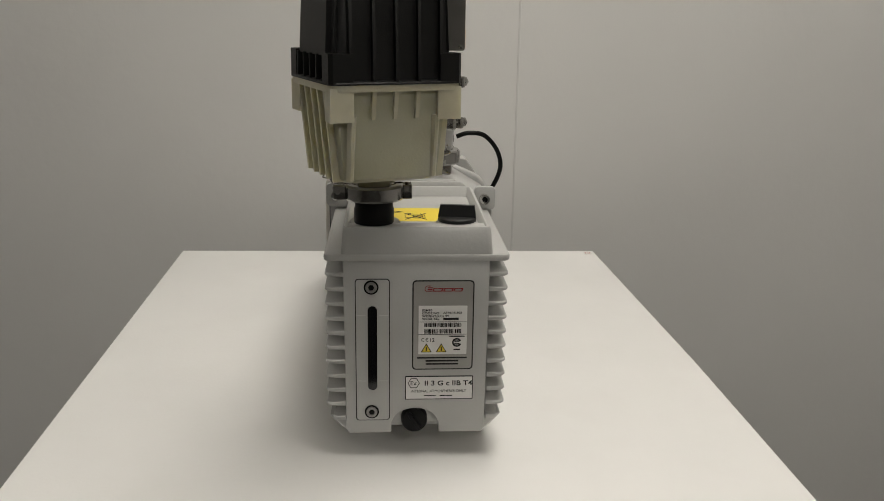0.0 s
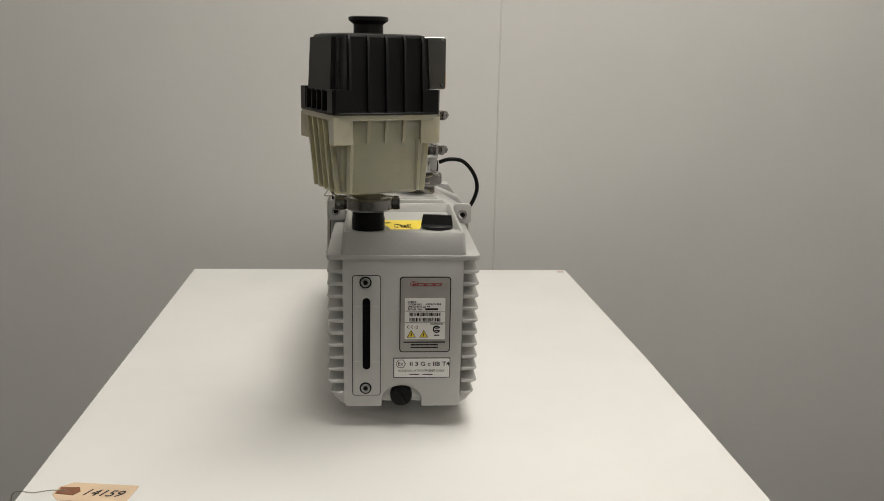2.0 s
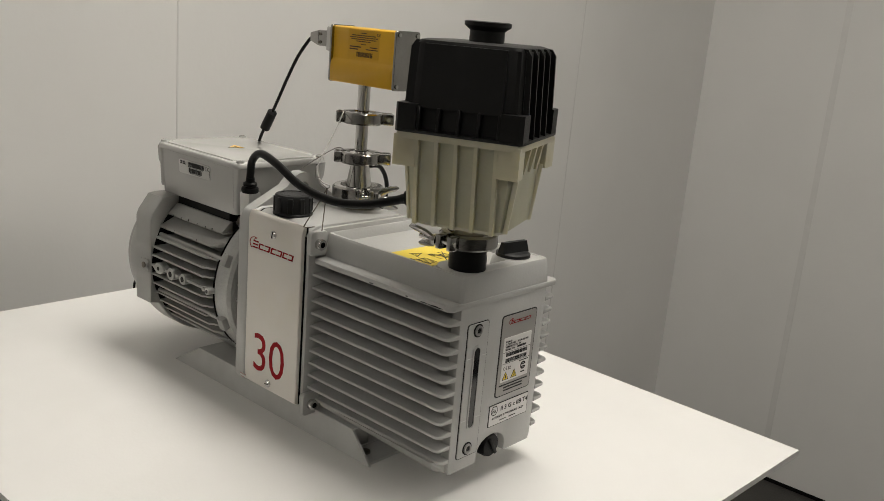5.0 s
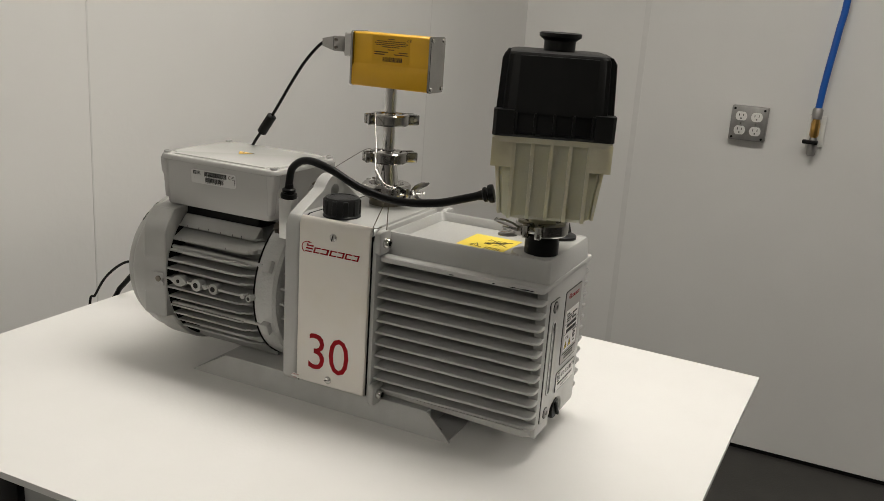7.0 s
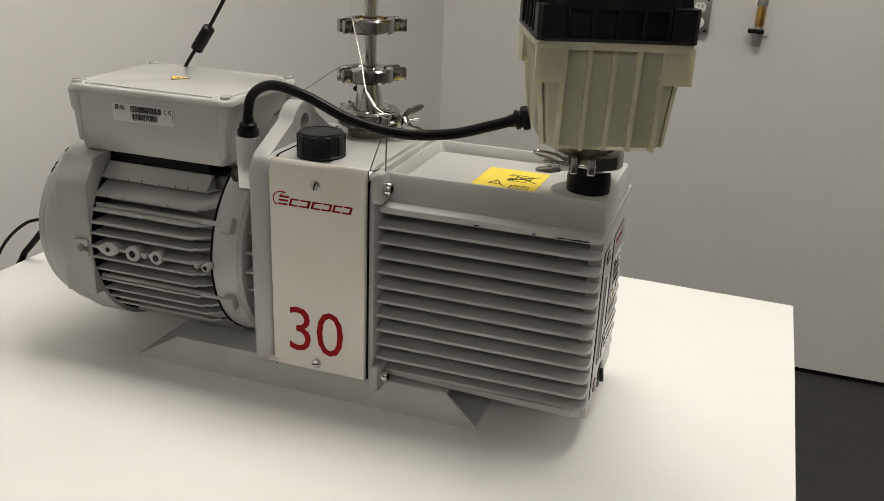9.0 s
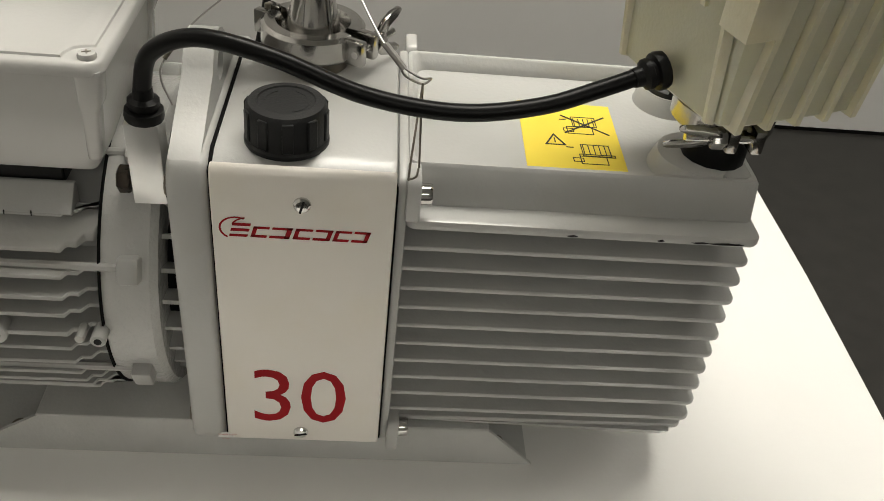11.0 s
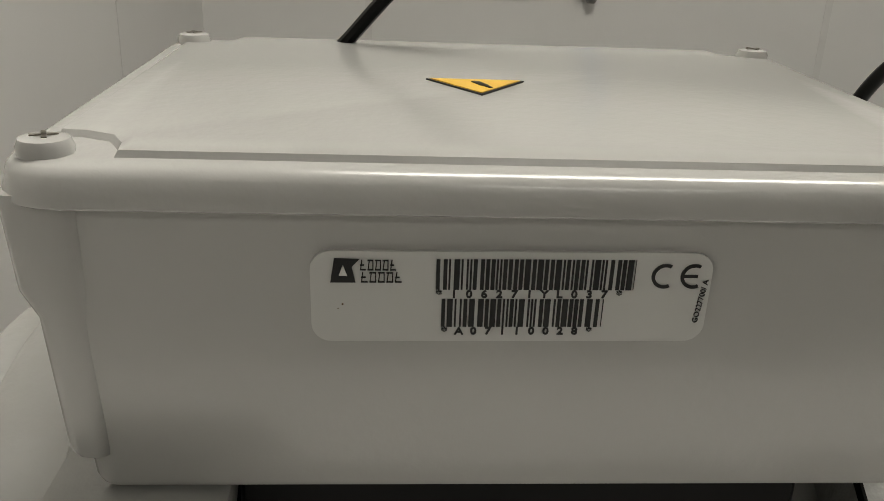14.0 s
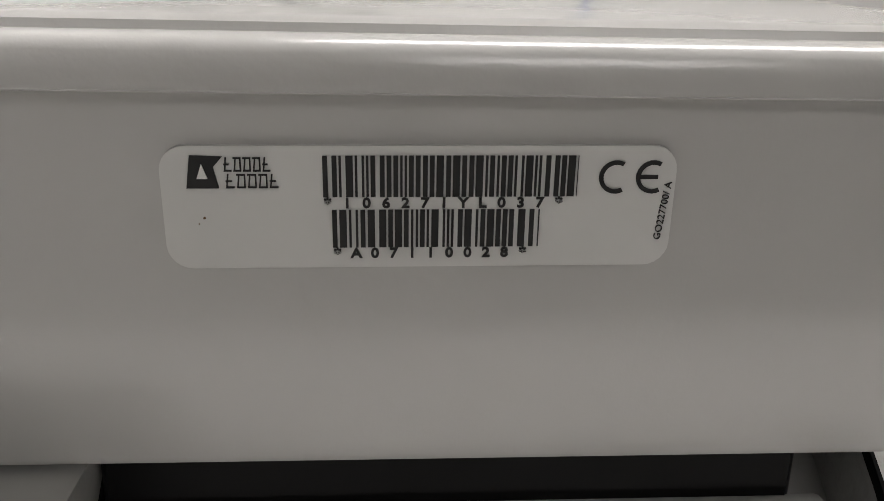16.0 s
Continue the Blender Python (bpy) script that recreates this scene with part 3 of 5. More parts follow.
for s, x, z, wd in (("E2M30", 0.0265, 1.0405, 1.15), ("CODE NO", 0.0265, 1.0378, 1.15), ("WEIGHT(KG)", 0.0265, 1.0351, 1.15), ("SERIAL No.", 0.0265, 1.0324, 1.15), ("A374-15-903", 0.0450, 1.0381, 1.1), ("44", 0.0465, 1.0354, 1.2)):
    lettering(s, 0.0028, FR(x, z, -0.0012), INK, plate, "lettering", wd, thick=0.00004)
rnd = random.Random(5)


def code(u0, u1, v0, v1, seed, unit=0.00035):
    g = random.Random(seed)
    u, bars = u0, []
    while u < u1:
        w = unit * g.choice((1, 1, 1, 2, 2, 3))
        bars.append((u, min(u + w, u1), v0, v1))
        u += w + unit * g.choice((0.8, 0.8, 1.0, 1.8))
    return bars


printed(part("print_block", plates([(0.0450, 0.0585, 0.0325, 0.0345), (0.0235, 0.0658, 0.0306, 0.0309), (0.0235, 0.0658, 0.0190, 0.0193), (0.0505, 0.0640, 0.0168, 0.0178)] + code(0.0285, 0.0612, 0.0260, 0.0297, 1, 0.0004) + code(0.0285, 0.0612, 0.0200, 0.0240, 2, 0.0004)
                            ), INK, plate, m=FR(0, 1.0, -0.0011)))
printed(part("print_block", plates([(0.0225, 0.0665, -0.0035, -0.0022), (0.0300, 0.0590, -0.0065, -0.0050), (0.0300, 0.0590, -0.0094, -0.0080)]), INK, plate, m=FR(0, 1.0, -0.0008)))


def ce_mark(m, h, material, parent):
    w = h * 0.13
    part("ce_mark", join(arc(h * 0.5, h * 0.5, h * 0.44, w, 62, 298, 18), arc(h * 1.6, h * 0.5, h * 0.44, w, 62, 298, 18), plates([(h * 1.18, h * 1.75, h * 0.44, h * 0.56)])), material, parent, m=m)


ce_mark(FR(0.0262, 1.0125, -0.0011), 0.0033, INK, plate)
lettering("12", 0.0045, FR(0.0332, 1.0124, -0.0012), INK, plate, "lettering", thick=0.00006)
for tx in (0.0305, 0.0437):
    part("warning_sign", prism([(tx - 0.0048, 1.0025), (tx + 0.0048, 1.0025), (tx, 1.0107)], -0.0013, -0.001, "xz"), INK, plate)
    part("warning_field", prism([(tx - 0.0037, 1.0032), (tx + 0.0037, 1.0032), (tx, 1.0095)], -0.0015, -0.001, "xz"), YLABEL, plate)
    part("warning_symbol", box(tx - 0.0005, tx + 0.0005, -0.0017, -0.0012, 1.0040, 1.0078), INK, plate)
part("approval_mark", join(arc(0.0572, 0.0115, 0.0034, 0.0014, 20, 340, 16), plates([(0.0552, 0.0595, 0.0096, 0.0108), (0.0552, 0.0595, 0.0122, 0.0134), (0.0545, 0.0602, 0.0043, 0.0055)])), INK, plate, m=FR(0, 1.0, -0.0011))
exl = part("explosion_label", prism(rrect(0.0120, 0.0725, 0.9572, 0.9796, 0.0005, 1), -0.0005, 0.0004, "xz"), INK, pump, "white label with black border and print")
part("white_field", prism(rrect(0.0128, 0.0717, 0.9580, 0.9788, 0.0004, 1), -0.0008, 0.0, "xz"), WHITEL, exl)
part("hexagon", ring(circle(0.0197, 0.9730, 0.0054, 6), circle(0.0197, 0.9730, 0.0047, 6), -0.0010, -0.0006, "xz"), INK, exl)
lettering("Ex", 0.0058, FR(0.0165, 0.9712, -0.0009), INK, exl, "lettering", 1.0)
lettering("II 3 G c IIB T4", 0.0064, FR(0.0290, 0.9708, -0.0009), INK, exl, "lettering", 1.17, thick=0.0001)
lettering("INTERNAL ATMOSPHERES ONLY", 0.0034, FR(0.0170, 0.9642, -0.0009), INK, exl, "lettering", 1.0)
printed(part("print_block", plates([(0.0290, 0.0395, 0, 0.0008), (0.0430, 0.0540, 0, 0.0008)]), INK, exl, m=FR(0, 0.9605, -0.0008)))
drain = part("drain_plug", lathe([(0.0118, 0.014), (0.0118, 0.002), (0.0108, -0.0005), (0.0090, -0.0008), (0.0003, -0.0006)], (0.0205, 0, 0.9365), "y", 28), BLACKP, pump, "black plastic drain plug")
part("grip_bar", box(-0.0095, 0.0095, -0.0018, 0.0018, 0, 0.0035, 0.0008), BLACKP, drain, m=FR(0.0205, 0.9365, -0.0004) @ pose(0, 0, 0, 0, 0, -58))

# yellow label in the tray
yl = part("caution_label", prism([(-0.028, 0.066), (0.047, 0.064), (0.048, 0.118), (-0.027, 0.120)], 1.1052, 1.1056), YLABEL, pump, "yellow caution label with black line drawings")


def outline_box(x0, x1, y0, y1, w=0.0005):
    return [(x0, x1, y0, y0 + w), (x0, x1, y1 - w, y1), (x0, x0 + w, y0, y1), (x1 - w, x1, y0, y1)]


YM = pose(0.01, 0.092, 1.1056, 0, 0, -90)
dr = outline_box(-0.001, 0.014, 0.003, 0.011) + outline_box(0.003, 0.017, 0.011, 0.022) + outline_box(-0.003, 0.003, 0.005, 0.009)
dr += outline_box(0.002, 0.017, -0.028, -0.020) + outline_box(0.004, 0.020, -0.020, -0.008) + outline_box(-0.002, 0.004, -0.026, -0.022) + outline_box(0.002, 0.022, -0.0205, -0.018)
dr += [(0.004 + k * 0.0028, 0.0045 + k * 0.0028, 0.011, 0.020) for k in range(5)] + [(0.005 + k * 0.003, 0.0055 + k * 0.003, -0.018, -0.008) for k in range(5)]
dr += [(-0.004, 0.000, -0.012, -0.0113), (-0.004, 0.000, 0.018, 0.0187)]
printed(part("drawing", plates(dr), INK, yl, m=YM))
part("cross_out", join(plates([(-0.016, 0.016, -0.0005, 0.0005)]), ), INK, yl, m=YM @ pose(0.010, 0.013, 0.0002, 0, 0, 38))
part("cross_out", join(plates([(-0.016, 0.016, -0.0005, 0.0005)]), ), INK, yl, m=YM @ pose(0.010, 0.013, 0.0002, 0, 0, -38))
part("warning_outline", ring([(-0.0195, -0.006), (-0.0075, -0.006), (-0.0135, 0.006)], [(-0.0180, -0.0052), (-0.0090, -0.0052), (-0.0135, 0.0040)], 0, 0.0002), INK, yl, m=YM @ pose(0.004, -0.004, 0, 0, 0, 0))
part("warning_symbol", plates([(-0.0098, -0.0092, -0.0075, -0.0025)]), INK, yl, m=YM)

# mode selector
sel = part("selector_knob", lathe([(0.0168, 1.1155), (0.0168, 1.1185), (0.0155, 1.1195), (0.0003, 1.1195)], (0.0575, 0.025, 0), "z", 30), CAPM, pump, "dark grey mode selector knob")
part("grip", loft([[(0.0575 + s * 0.0165, 0.025 + q * 0.0045, 1.119) for s, q in ((-1, -1), (1, -1), (1, 1), (-1, 1))], [(0.0575 + s * 0.0150, 0.025 + q * 0.0022, 1.1295) for s, q in ((-1, -1), (1, -1), (1, 1), (-1, 1))]]), CAPM, sel, m=pose(0.0575, 0.025, 0, 0, 0, -8) @ pose(-0.0575, -0.025, 0))

# outlet boot
part("outlet_boot", join(lathe([(0.0172, 1.1152), (0.0172, 1.127), (0.0165, 1.129), (0.0165, 1.1365), (0.0003, 1.1365)], (-0.0150, 0.021, 0), "z", 14)), BLACKP, pump, "black outlet collar")

# oil filler cap
capp = [(0.0206, 1.1212), (0.0206, 1.1230), (0.0194, 1.1240), (0.0194, 1.1400), (0.0180, 1.1422), (0.0140, 1.1428), (0.0135, 1.1421), (0.0003, 1.1421)]
cap = part("oil_filler_cap", lathe(capp, (-0.0370, 0.2425, 0), "z", 40), CAPM, pump, "charcoal plastic oil filler cap")
for k in range(10):
    a = math.tau * (k + 0.2) / 10
    part("grip_rib", box(-0.0009, 0.0009, -0.0028, 0.0028, 1.1245, 1.1403, 0.0006, 1), CAPM, cap, m=pose(-0.0370 + 0.0194 * math.cos(a), 0.2425 + 0.0194 * math.sin(a), 0, 0, 0, math.degrees(a)))
part("embossing", join(arc(0, 0, 0.0105, 0.0012, 200, 340, 14), arc(0, 0, 0.0105, 0.0012, 30, 90, 8)), CAPM, cap, m=pose(-0.0370, 0.2425, 1.1421))
# cast arrow beside the cap
part("cast_arrow", prism([(-0.006, -0.0015), (0.001, -0.0015), (0.001, -0.0035), (0.006, 0), (0.001, 0.0035), (0.001, 0.0015), (-0.006, 0.0015)], 0, 0.0006, b=0.0003, seg=1), PAINT, block, m=pose(0.005, 0.266, 1.1214, 0, 0, 15))

# ---------------------------------------------------------------- the motor
MZ = 1.017
stator = part("motor_body", lathe([(0.066, 0.325), (0.073, 0.333), (0.073, 0.47)], (CX, 0, MZ), "y", 48), MOTORP, pump, "grey cast motor housing with cooling fins")
# side fins, thin plates that end on the housing's outline, with stepped front ends
FINS = [(39.5, 0.0016, 0.0), (29, 0.0030, 0.0), (20.6, 0.0028, 0.0), (13.6, 0.0026, 0.0), (7.6, 0.0024, 0.0), (0.3, 0.0030, 0.0), (-6.2, 0.0024, 0.0), (-13.5, 0.0022, 0.0), (-21.0, 0.0022, 0.0), (-28.5, 0.0022, 0.0), (-36.0, 0.0022, 0.0), (-44, 0.0022, 0.0)]
RF = 0.0955
for s in (-1, 1):
    for ang, th, wide in FINS:
        z = MZ + RF * math.sin(radians(ang))
        xo, xi = RF * math.cos(radians(ang)), 0.040 if abs(ang) > 45 else 0.062
        plan = [(xi, 0.459), (xo, 0.459), (xo, 0.352), (xo - 0.004, 0.350), (xo - 0.004, 0.345), (xo - 0.009, 0.342), (xo - 0.009, 0.3375), (xo - 0.013, 0.3360), (xi, 0.334)]
        up = 0.010 if ang in (50, 29) else 0.0
        loops = [[(CX + s * u, v, z - th / 2 - (0.0) + (up * (xo - u) / (xo - xi)) * 0.3) for u, v in plan], [(CX + s * u, v, z + th / 2 + up * (xo - u) / (xo - xi)) for u, v in plan]]
        bm = loft(loops)
        bmesh.ops.recalc_face_normals(bm, faces=bm.faces)
        part("fin", bevel(bm, 0.0006, 1, 50), MOTORP, stator)
    for k in range(-3, 4):
        u = k * 0.0125
        part("fin", box(CX + u - 0.0013, CX + u + 0.0013, 0.338, 0.470, MZ - math.sqrt(RF ** 2 - u * u), MZ - 0.070, 0.0005, 1), MOTORP, stator) if s > 0 else None
for ang, ys in ((39.5, (0.445, 0.428, 0.414, 0.396, 0.379, 0.366)), (29, (0.446, 0.428, 0.381))):
    xo, z = RF * math.cos(radians(ang)), MZ + RF * math.sin(radians(ang))
    for k, y in enumerate(ys):
        part("paint_crack", prism([(y, -0.0008), (y + 0.0004, -0.0006), (y + 0.0003, 0.0012 + 0.0004 * (k % 3)), (y - 0.0001, 0.0010)], L(xo + 0.0002), L(xo - 0.0030), "yz"), BLACKP, stator, m=pose(0, 0, z))
# shoulder under the terminal box
for s in (-1, 1):
    seat = [(CX + s * d, z) for d, z in ((0.0735, 1.0785), (0.0620, 1.0900), (0.0590, 1.0897), (0.0585, 1.0760), (0.0700, 1.0755))]
    part("box_seat", prism(seat, 0.347, 0.4575, "xz", 0.0008), MOTORP, stator)
part("seat_neck", box(L(0.030), R(0.020), 0.355, 0.452, 1.085, 1.103, 0.002), MOTORP, stator)
# Black block added in place of the shade between box and motor.
part("box_shade_block", box(L(0.0600), R(0.0560), 0.352, 0.4575, 1.0880, 1.1003, 0.001, 1), RUBBER, stator, "black block standing in for the shade under the box")
# bosses on the side


def side_boss(y, outline, h, hole, z=1.0175):
    m = pose(L(RF) + 0.002, y, z, 90, 0, -90)
    b = part("boss", prism(outline, -0.006, h, b=0.0008), MOTORP, stator, m=m)
    if hole:
        part("boss_hole", prism(circle(0, 0, hole, 14), h, h + 0.0003), BLACKP, stator, m=m)


side_boss(0.4390, [(-0.0125, 0), (-0.0105, 0.0018), (-0.0035, 0.0062), (0.0035, 0.0062), (0.0105, 0.0018), (0.0125, 0), (0.0105, -0.0018), (0.0035, -0.0062), (-0.0035, -0.0062), (-0.0105, -0.0018)], 0.0042, 0.0024)
side_boss(0.4125, circle(0, 0, 0.0072, 20), 0.0045, 0.0034)
side_boss(0.3880, circle(0, 0, 0.0064, 20), 0.0040, 0.0032)
side_boss(0.3995, circle(0, 0, 0.0026, 12), 0.0050, 0)
side_boss(0.3455, circle(0, 0, 0.0026, 12), 0.0050, 0)
side_boss(0.3360, circle(0, 0, 0.0040, 14), 0.0060, 0.0020)
# drive-end shield with bolt lugs
shield = part("end_shield", lathe([(0.060, 0.336), (0.0905, 0.334), (0.0915, 0.329), (0.0915, 0.3100), (0.0885, 0.3062), (0.060, 0.3052)], (CX, 0, MZ), "y", 56), WRINKLE, pump, "grey cast end shield, paint thick and wrinkled")
for ang in (24, -21, 156, 201, 62, 118):
    a = radians(ang)
    m = pose(CX - 0.0925 * math.cos(a), 0.3195, MZ + 0.0925 * math.sin(a), 0, 180 + ang, 0)
    part("bolt_lug", box(-0.006, 0.006, -0.006, 0.005, -0.0072, 0.0072, 0.0018), MOTORP, shield, m=m)
    part("tie_bolt", lathe([(0.0024, 0.323), (0.0024, 0.465)], (CX - 0.0905 * math.cos(a), 0, MZ + 0.0905 * math.sin(a)), "y", 8), MOTORP, shield)
part("joint_gap", lathe([(0.0900, 0.3342), (0.0919, 0.3346), (0.0919, 0.3353), (0.0900, 0.3356)], (CX, 0, MZ), "y", 56, False), BLACKGAP, shield)
# Black drum fills the open coupling gap, standing in for its shade.
part("coupling_gap_shade", lathe([(0.070, 0.2960), (0.070, 0.3135)], (CX, 0, MZ), "y", 40), BLACKGAP, shield)
for k in range(22):
    a = radians(-66 + k * 132 / 21)
    for s in (-1, 1):
        part("guard_rib", box(-0.0075, 0.0075, -0.0052, 0.0052, -0.0012, 0.0012), MOTORP, shield, m=pose(CX + s * 0.0745 * math.cos(a), 0.3015, MZ + 0.0745 * math.sin(a), 0, -math.degrees(a) * s, 0)) if k % 2 == 0 else None
# fan cowl: a wide band with flattened flanks, then a rounded dome
cowl_loops = []
for y, r, fl in ((0.4585, 0.0985, 0.90), (0.4600, 0.0995, 0.90), (0.4900, 0.0995, 0.90), (0.4935, 0.0965, 0.96), (0.5020, 0.0960, 1.0), (0.5080, 0.0950, 1.0), (0.5125, 0.0930, 1.0), (0.5142, 0.0912, 1.0), (0.5150, 0.0905, 1.0), (0.5160, 0.0909, 1.0), (0.5200, 0.0906, 1.0), (0.5235, 0.0888, 1.0), (0.5260, 0.0850, 1.0), (0.5268, 0.0780, 1.0), (0.5268, 0.020, 1.0)):
    loop = []
    for i in range(96):
        a = math.tau * i / 96
        c, s = math.cos(a), math.sin(a)
        if fl < 0.95 and s > -0.45:          # the band: flat flanks, chamfers and a flat top
            t = (r - 0.0995) + min(0.0965 / max(abs(c), 1e-6), 0.0820 / max(abs(s), 1e-6), 0.003508 / (0.0250 * abs(c) + 0.0185 * abs(s)))
            loop.append((CX + t * c, y, MZ + t * s))
        else:
            loop.append((CX + r * c * (0.985 if fl < 0.95 else 1.0), y, MZ + r * s * (0.90 if s > 0 else 1.0)))
    cowl_loops.append(loop)
cowl = part("fan_cowl", loft(cowl_loops), MOTORP, pump, "grey painted fan cowl with chipped edge", angle=28)
# Black disc painted in as the shade inside the cowl's open edge.
part("cowl_shade_disc", lathe([(0.0945, 0.4582), (0.0945, 0.4586)], (CX, 0, MZ), "y", 40), BLACKGAP, cowl)
clip = part("cowl_clip", prism([(-0.0085, 0.0065), (0.0075, 0.0080), (0.0075, 0.0020), (0.0045, 0.0010), (0.0045, -0.003), (0.0080, -0.0045), (0.0075, -0.0085), (-0.0075, -0.0075)], 0, 0.0018, b=0.0005, seg=1), MOTORP, cowl, m=pose(L(0.0982), 0.4665, 1.0165, 90, 0, -90))
part("clip_screw", prism(circle(0, 0, 0.0036, 14), 0, 0.0014), DARKST, cowl, m=pose(L(0.0998), 0.4665, 1.0162, 90, 0, -90))
for deg, w in ((61.5, 0.005), (60.0, 0.003), (49.0, 0.005), (45.0, 0.007), (43.2, 0.003)):
    a = radians(deg)
    out_x, out_z = -0.0908 * math.cos(a), 0.9 * 0.0908 * math.sin(a)
    outward = Vector((-math.cos(a), 0, math.sin(a) / 0.9)).normalized()
    along = Vector((0, 1, 0)).cross(outward)
    chip_at = Matrix((( along.x, 0, outward.x, CX + out_x), (along.y, 1, outward.y, 0.5205), (along.z, 0, outward.z, MZ + out_z), (0, 0, 0, 1)))
    part("paint_chip", prism([(-w / 2, -0.0004), (-w / 5, 0.0012), (w / 4, 0.0004), (w / 2, 0.0011), (w / 3, -0.0009), (0, -0.0003)], -0.0004, 0.0002), BLACKP, cowl, m=chip_at)
# terminal box
BX0, BX1, BY0, BY1 = -0.0495, 0.0780, 0.3265, 0.4875
tb_loops = []
for z, d, r, e in ((1.1005, 0.0105, 0.004, 0), (1.1018, 0.0092, 0.005, 0), (1.128, 0.0062, 0.006, 0.0012), (1.1550, 0.0046, 0.006, 0.0024)):
    tb_loops.append([(x, y, z) for x, y in rrect(BX0 + d * 0.62, BX1 - d * 0.62, BY0 - e + d * 0.72, BY1 + e * 0.4 - d * 0.60, r, 4)])
tbox = part("terminal_box", loft(tb_loops), BOXP, pump, "light grey terminal box with a screwed lid")
# screw columns, a little back from the face, wide under the lid and narrow below a shoulder
for sx, xx in ((1, BX0 + 0.0085), (-1, BX1 - 0.0085)):
    for sy, yy in ((-1, BY0 + 0.004), (1, BY1 - 0.004)):
        col = []
        for z, out, half in ((1.1075, 0.0000, 0.0040), (1.1090, 0.0010, 0.0045), (1.1340, 0.0028, 0.0052), (1.1390, 0.0050, 0.0060), (1.1550, 0.0062, 0.0066)):
            col.append([(x, y, z) for x, y in rrect(xx - half, xx + half, min(yy, yy + sy * out) - (0 if sy < 0 else 0.006), max(yy, yy + sy * out) + (0 if sy > 0 else 0.006), 0.0022, 3)])
        part("screw_column", loft(col), BOXP, tbox)
BX0, BY0, BY1 = BX0 - 0.0006, BY0 - 0.0038, BY1 + 0.0030     # the lid overhangs its box
lid_loops = []
for z, d, r in ((1.1538, 0.0030, 0.008), (1.1535, 0.0006, 0.0100), (1.1538, 0.0001, 0.0105), (1.1544, 0.0, 0.0105), (1.1582, 0.0008, 0.0105), (1.1594, 0.0016, 0.010), (1.1600, 0.0030, 0.009), (1.1601, 0.0062, 0.008)):
    lid_loops.append([(x, y, z) for x, y in rrect(BX0 + d, BX1 - d, BY0 + d, BY1 - d, r, 6)])
lid = part("lid", loft(lid_loops), BOXP, tbox)


def lid_field(d, c, z):
    x0, x1, y0, y1 = BX0 + d, BX1 - d, BY0 + d, BY1 - d
    pts = []
    for sx, sy, cx, cy in ((1, 1, x1, y1), (-1, 1, x0, y1), (-1, -1, x0, y0), (1, -1, x1, y0)):
        k = [(0, -c), (-c * 0.35, -c * 0.95), (-c * 0.75, -c * 0.75), (-c * 0.95, -c * 0.35), (-c, 0)]
        k = [(cx + sx * u, cy + sy * v, z) for u, v in k]
        pts += k if sx * sy > 0 else k[::-1]
    return pts


part("lid_field", loft([lid_field(0.0060, 0.012, 1.1597), lid_field(0.0066, 0.0122, 1.1612), lid_field(0.0080, 0.0125, 1.1619)]), BOXP, tbox)
for sx in (BX0 + 0.0085, BX1 - 0.0085):
    for sy in (BY0 + 0.0075, BY1 - 0.0075):
        part("screw", lathe([(0.0042, 1.1598), (0.0043, 1.1612), (0.0038, 1.1624), (0.0022, 1.1628), (0.0003, 1.1626)], (sx, sy, 0), "z", 20), BOXP, tbox)
        for q in (20, 110):
            part("cross_slot", plates([(-0.0021, 0.0021, -0.0004, 0.0004)], 0.0002), DARKST, tbox, m=pose(sx, sy, 1.1628, 0, 0, q))
wt = part("warning_triangle", prism([(0.0, 0.0080), (-0.0106, -0.0076), (0.0106, -0.0076)], 0, 0.0003), INK, pump, "black and amber high voltage triangle", m=pose(0.008, 0.4125, 1.1619, 0, 0, 90))
wt.matrix_basis = Matrix.Identity(4)
part("amber_field", prism([(0.0, 0.0069), (-0.0097, -0.0070), (0.0097, -0.0070)], 0, 0.0003), ORANGE, wt, m=pose(0.008, 0.4125, 1.1621, 0, 0, 90))
part("bolt_symbol", join(plates([(-0.0011, -0.0003, -0.001, 0.0022, -0.5), (-0.0005, 0.0012, -0.0038, 0.0002, -0.4)])), INK, wt, m=pose(0.008, 0.4125, 1.1624, 0, 0, 90))
# maker's label with bar codes on the box; the face leans by its draft
LM = pose(-0.0465, 0.4115, 1.1390, 90 + 3.0, 0, -90) @ pose(0, 0, 0, 0, 0, 0.5)
lab = part("bar_code_label", prism(rrect(-0.0316, 0.0326, -0.0080, 0.0080, 0.0032, 6), -0.0006, 0.0002), LABELW, pump, "white self-adhesive label with black bar codes", m=LM)
u = lambda px: (px - 766) / 910 * 0.0652
v = lambda py: (388 - py) / 226 * 0.0160
printed(part("bar_code", plates(code(u(601), u(1045), v(367), v(292), 11, 0.00030)), INK, lab, m=LM @ pose(0, 0, 0.0002)))
printed(part("bar_code", plates(code(u(615), u(981), v(462), v(391), 12, 0.00030)), INK, lab, m=LM @ pose(0, 0, 0.0002)))


def spaced(text, px0, px1, py, size):
    for i, ch in enumerate(text):
        lettering(ch, size, LM @ pose(u(px0 + (px1 - px0) * i / (len(text) - 1)), v(py), 0.0003), INK, lab, "lettering", 1.1, "CENTER", 0.00006)


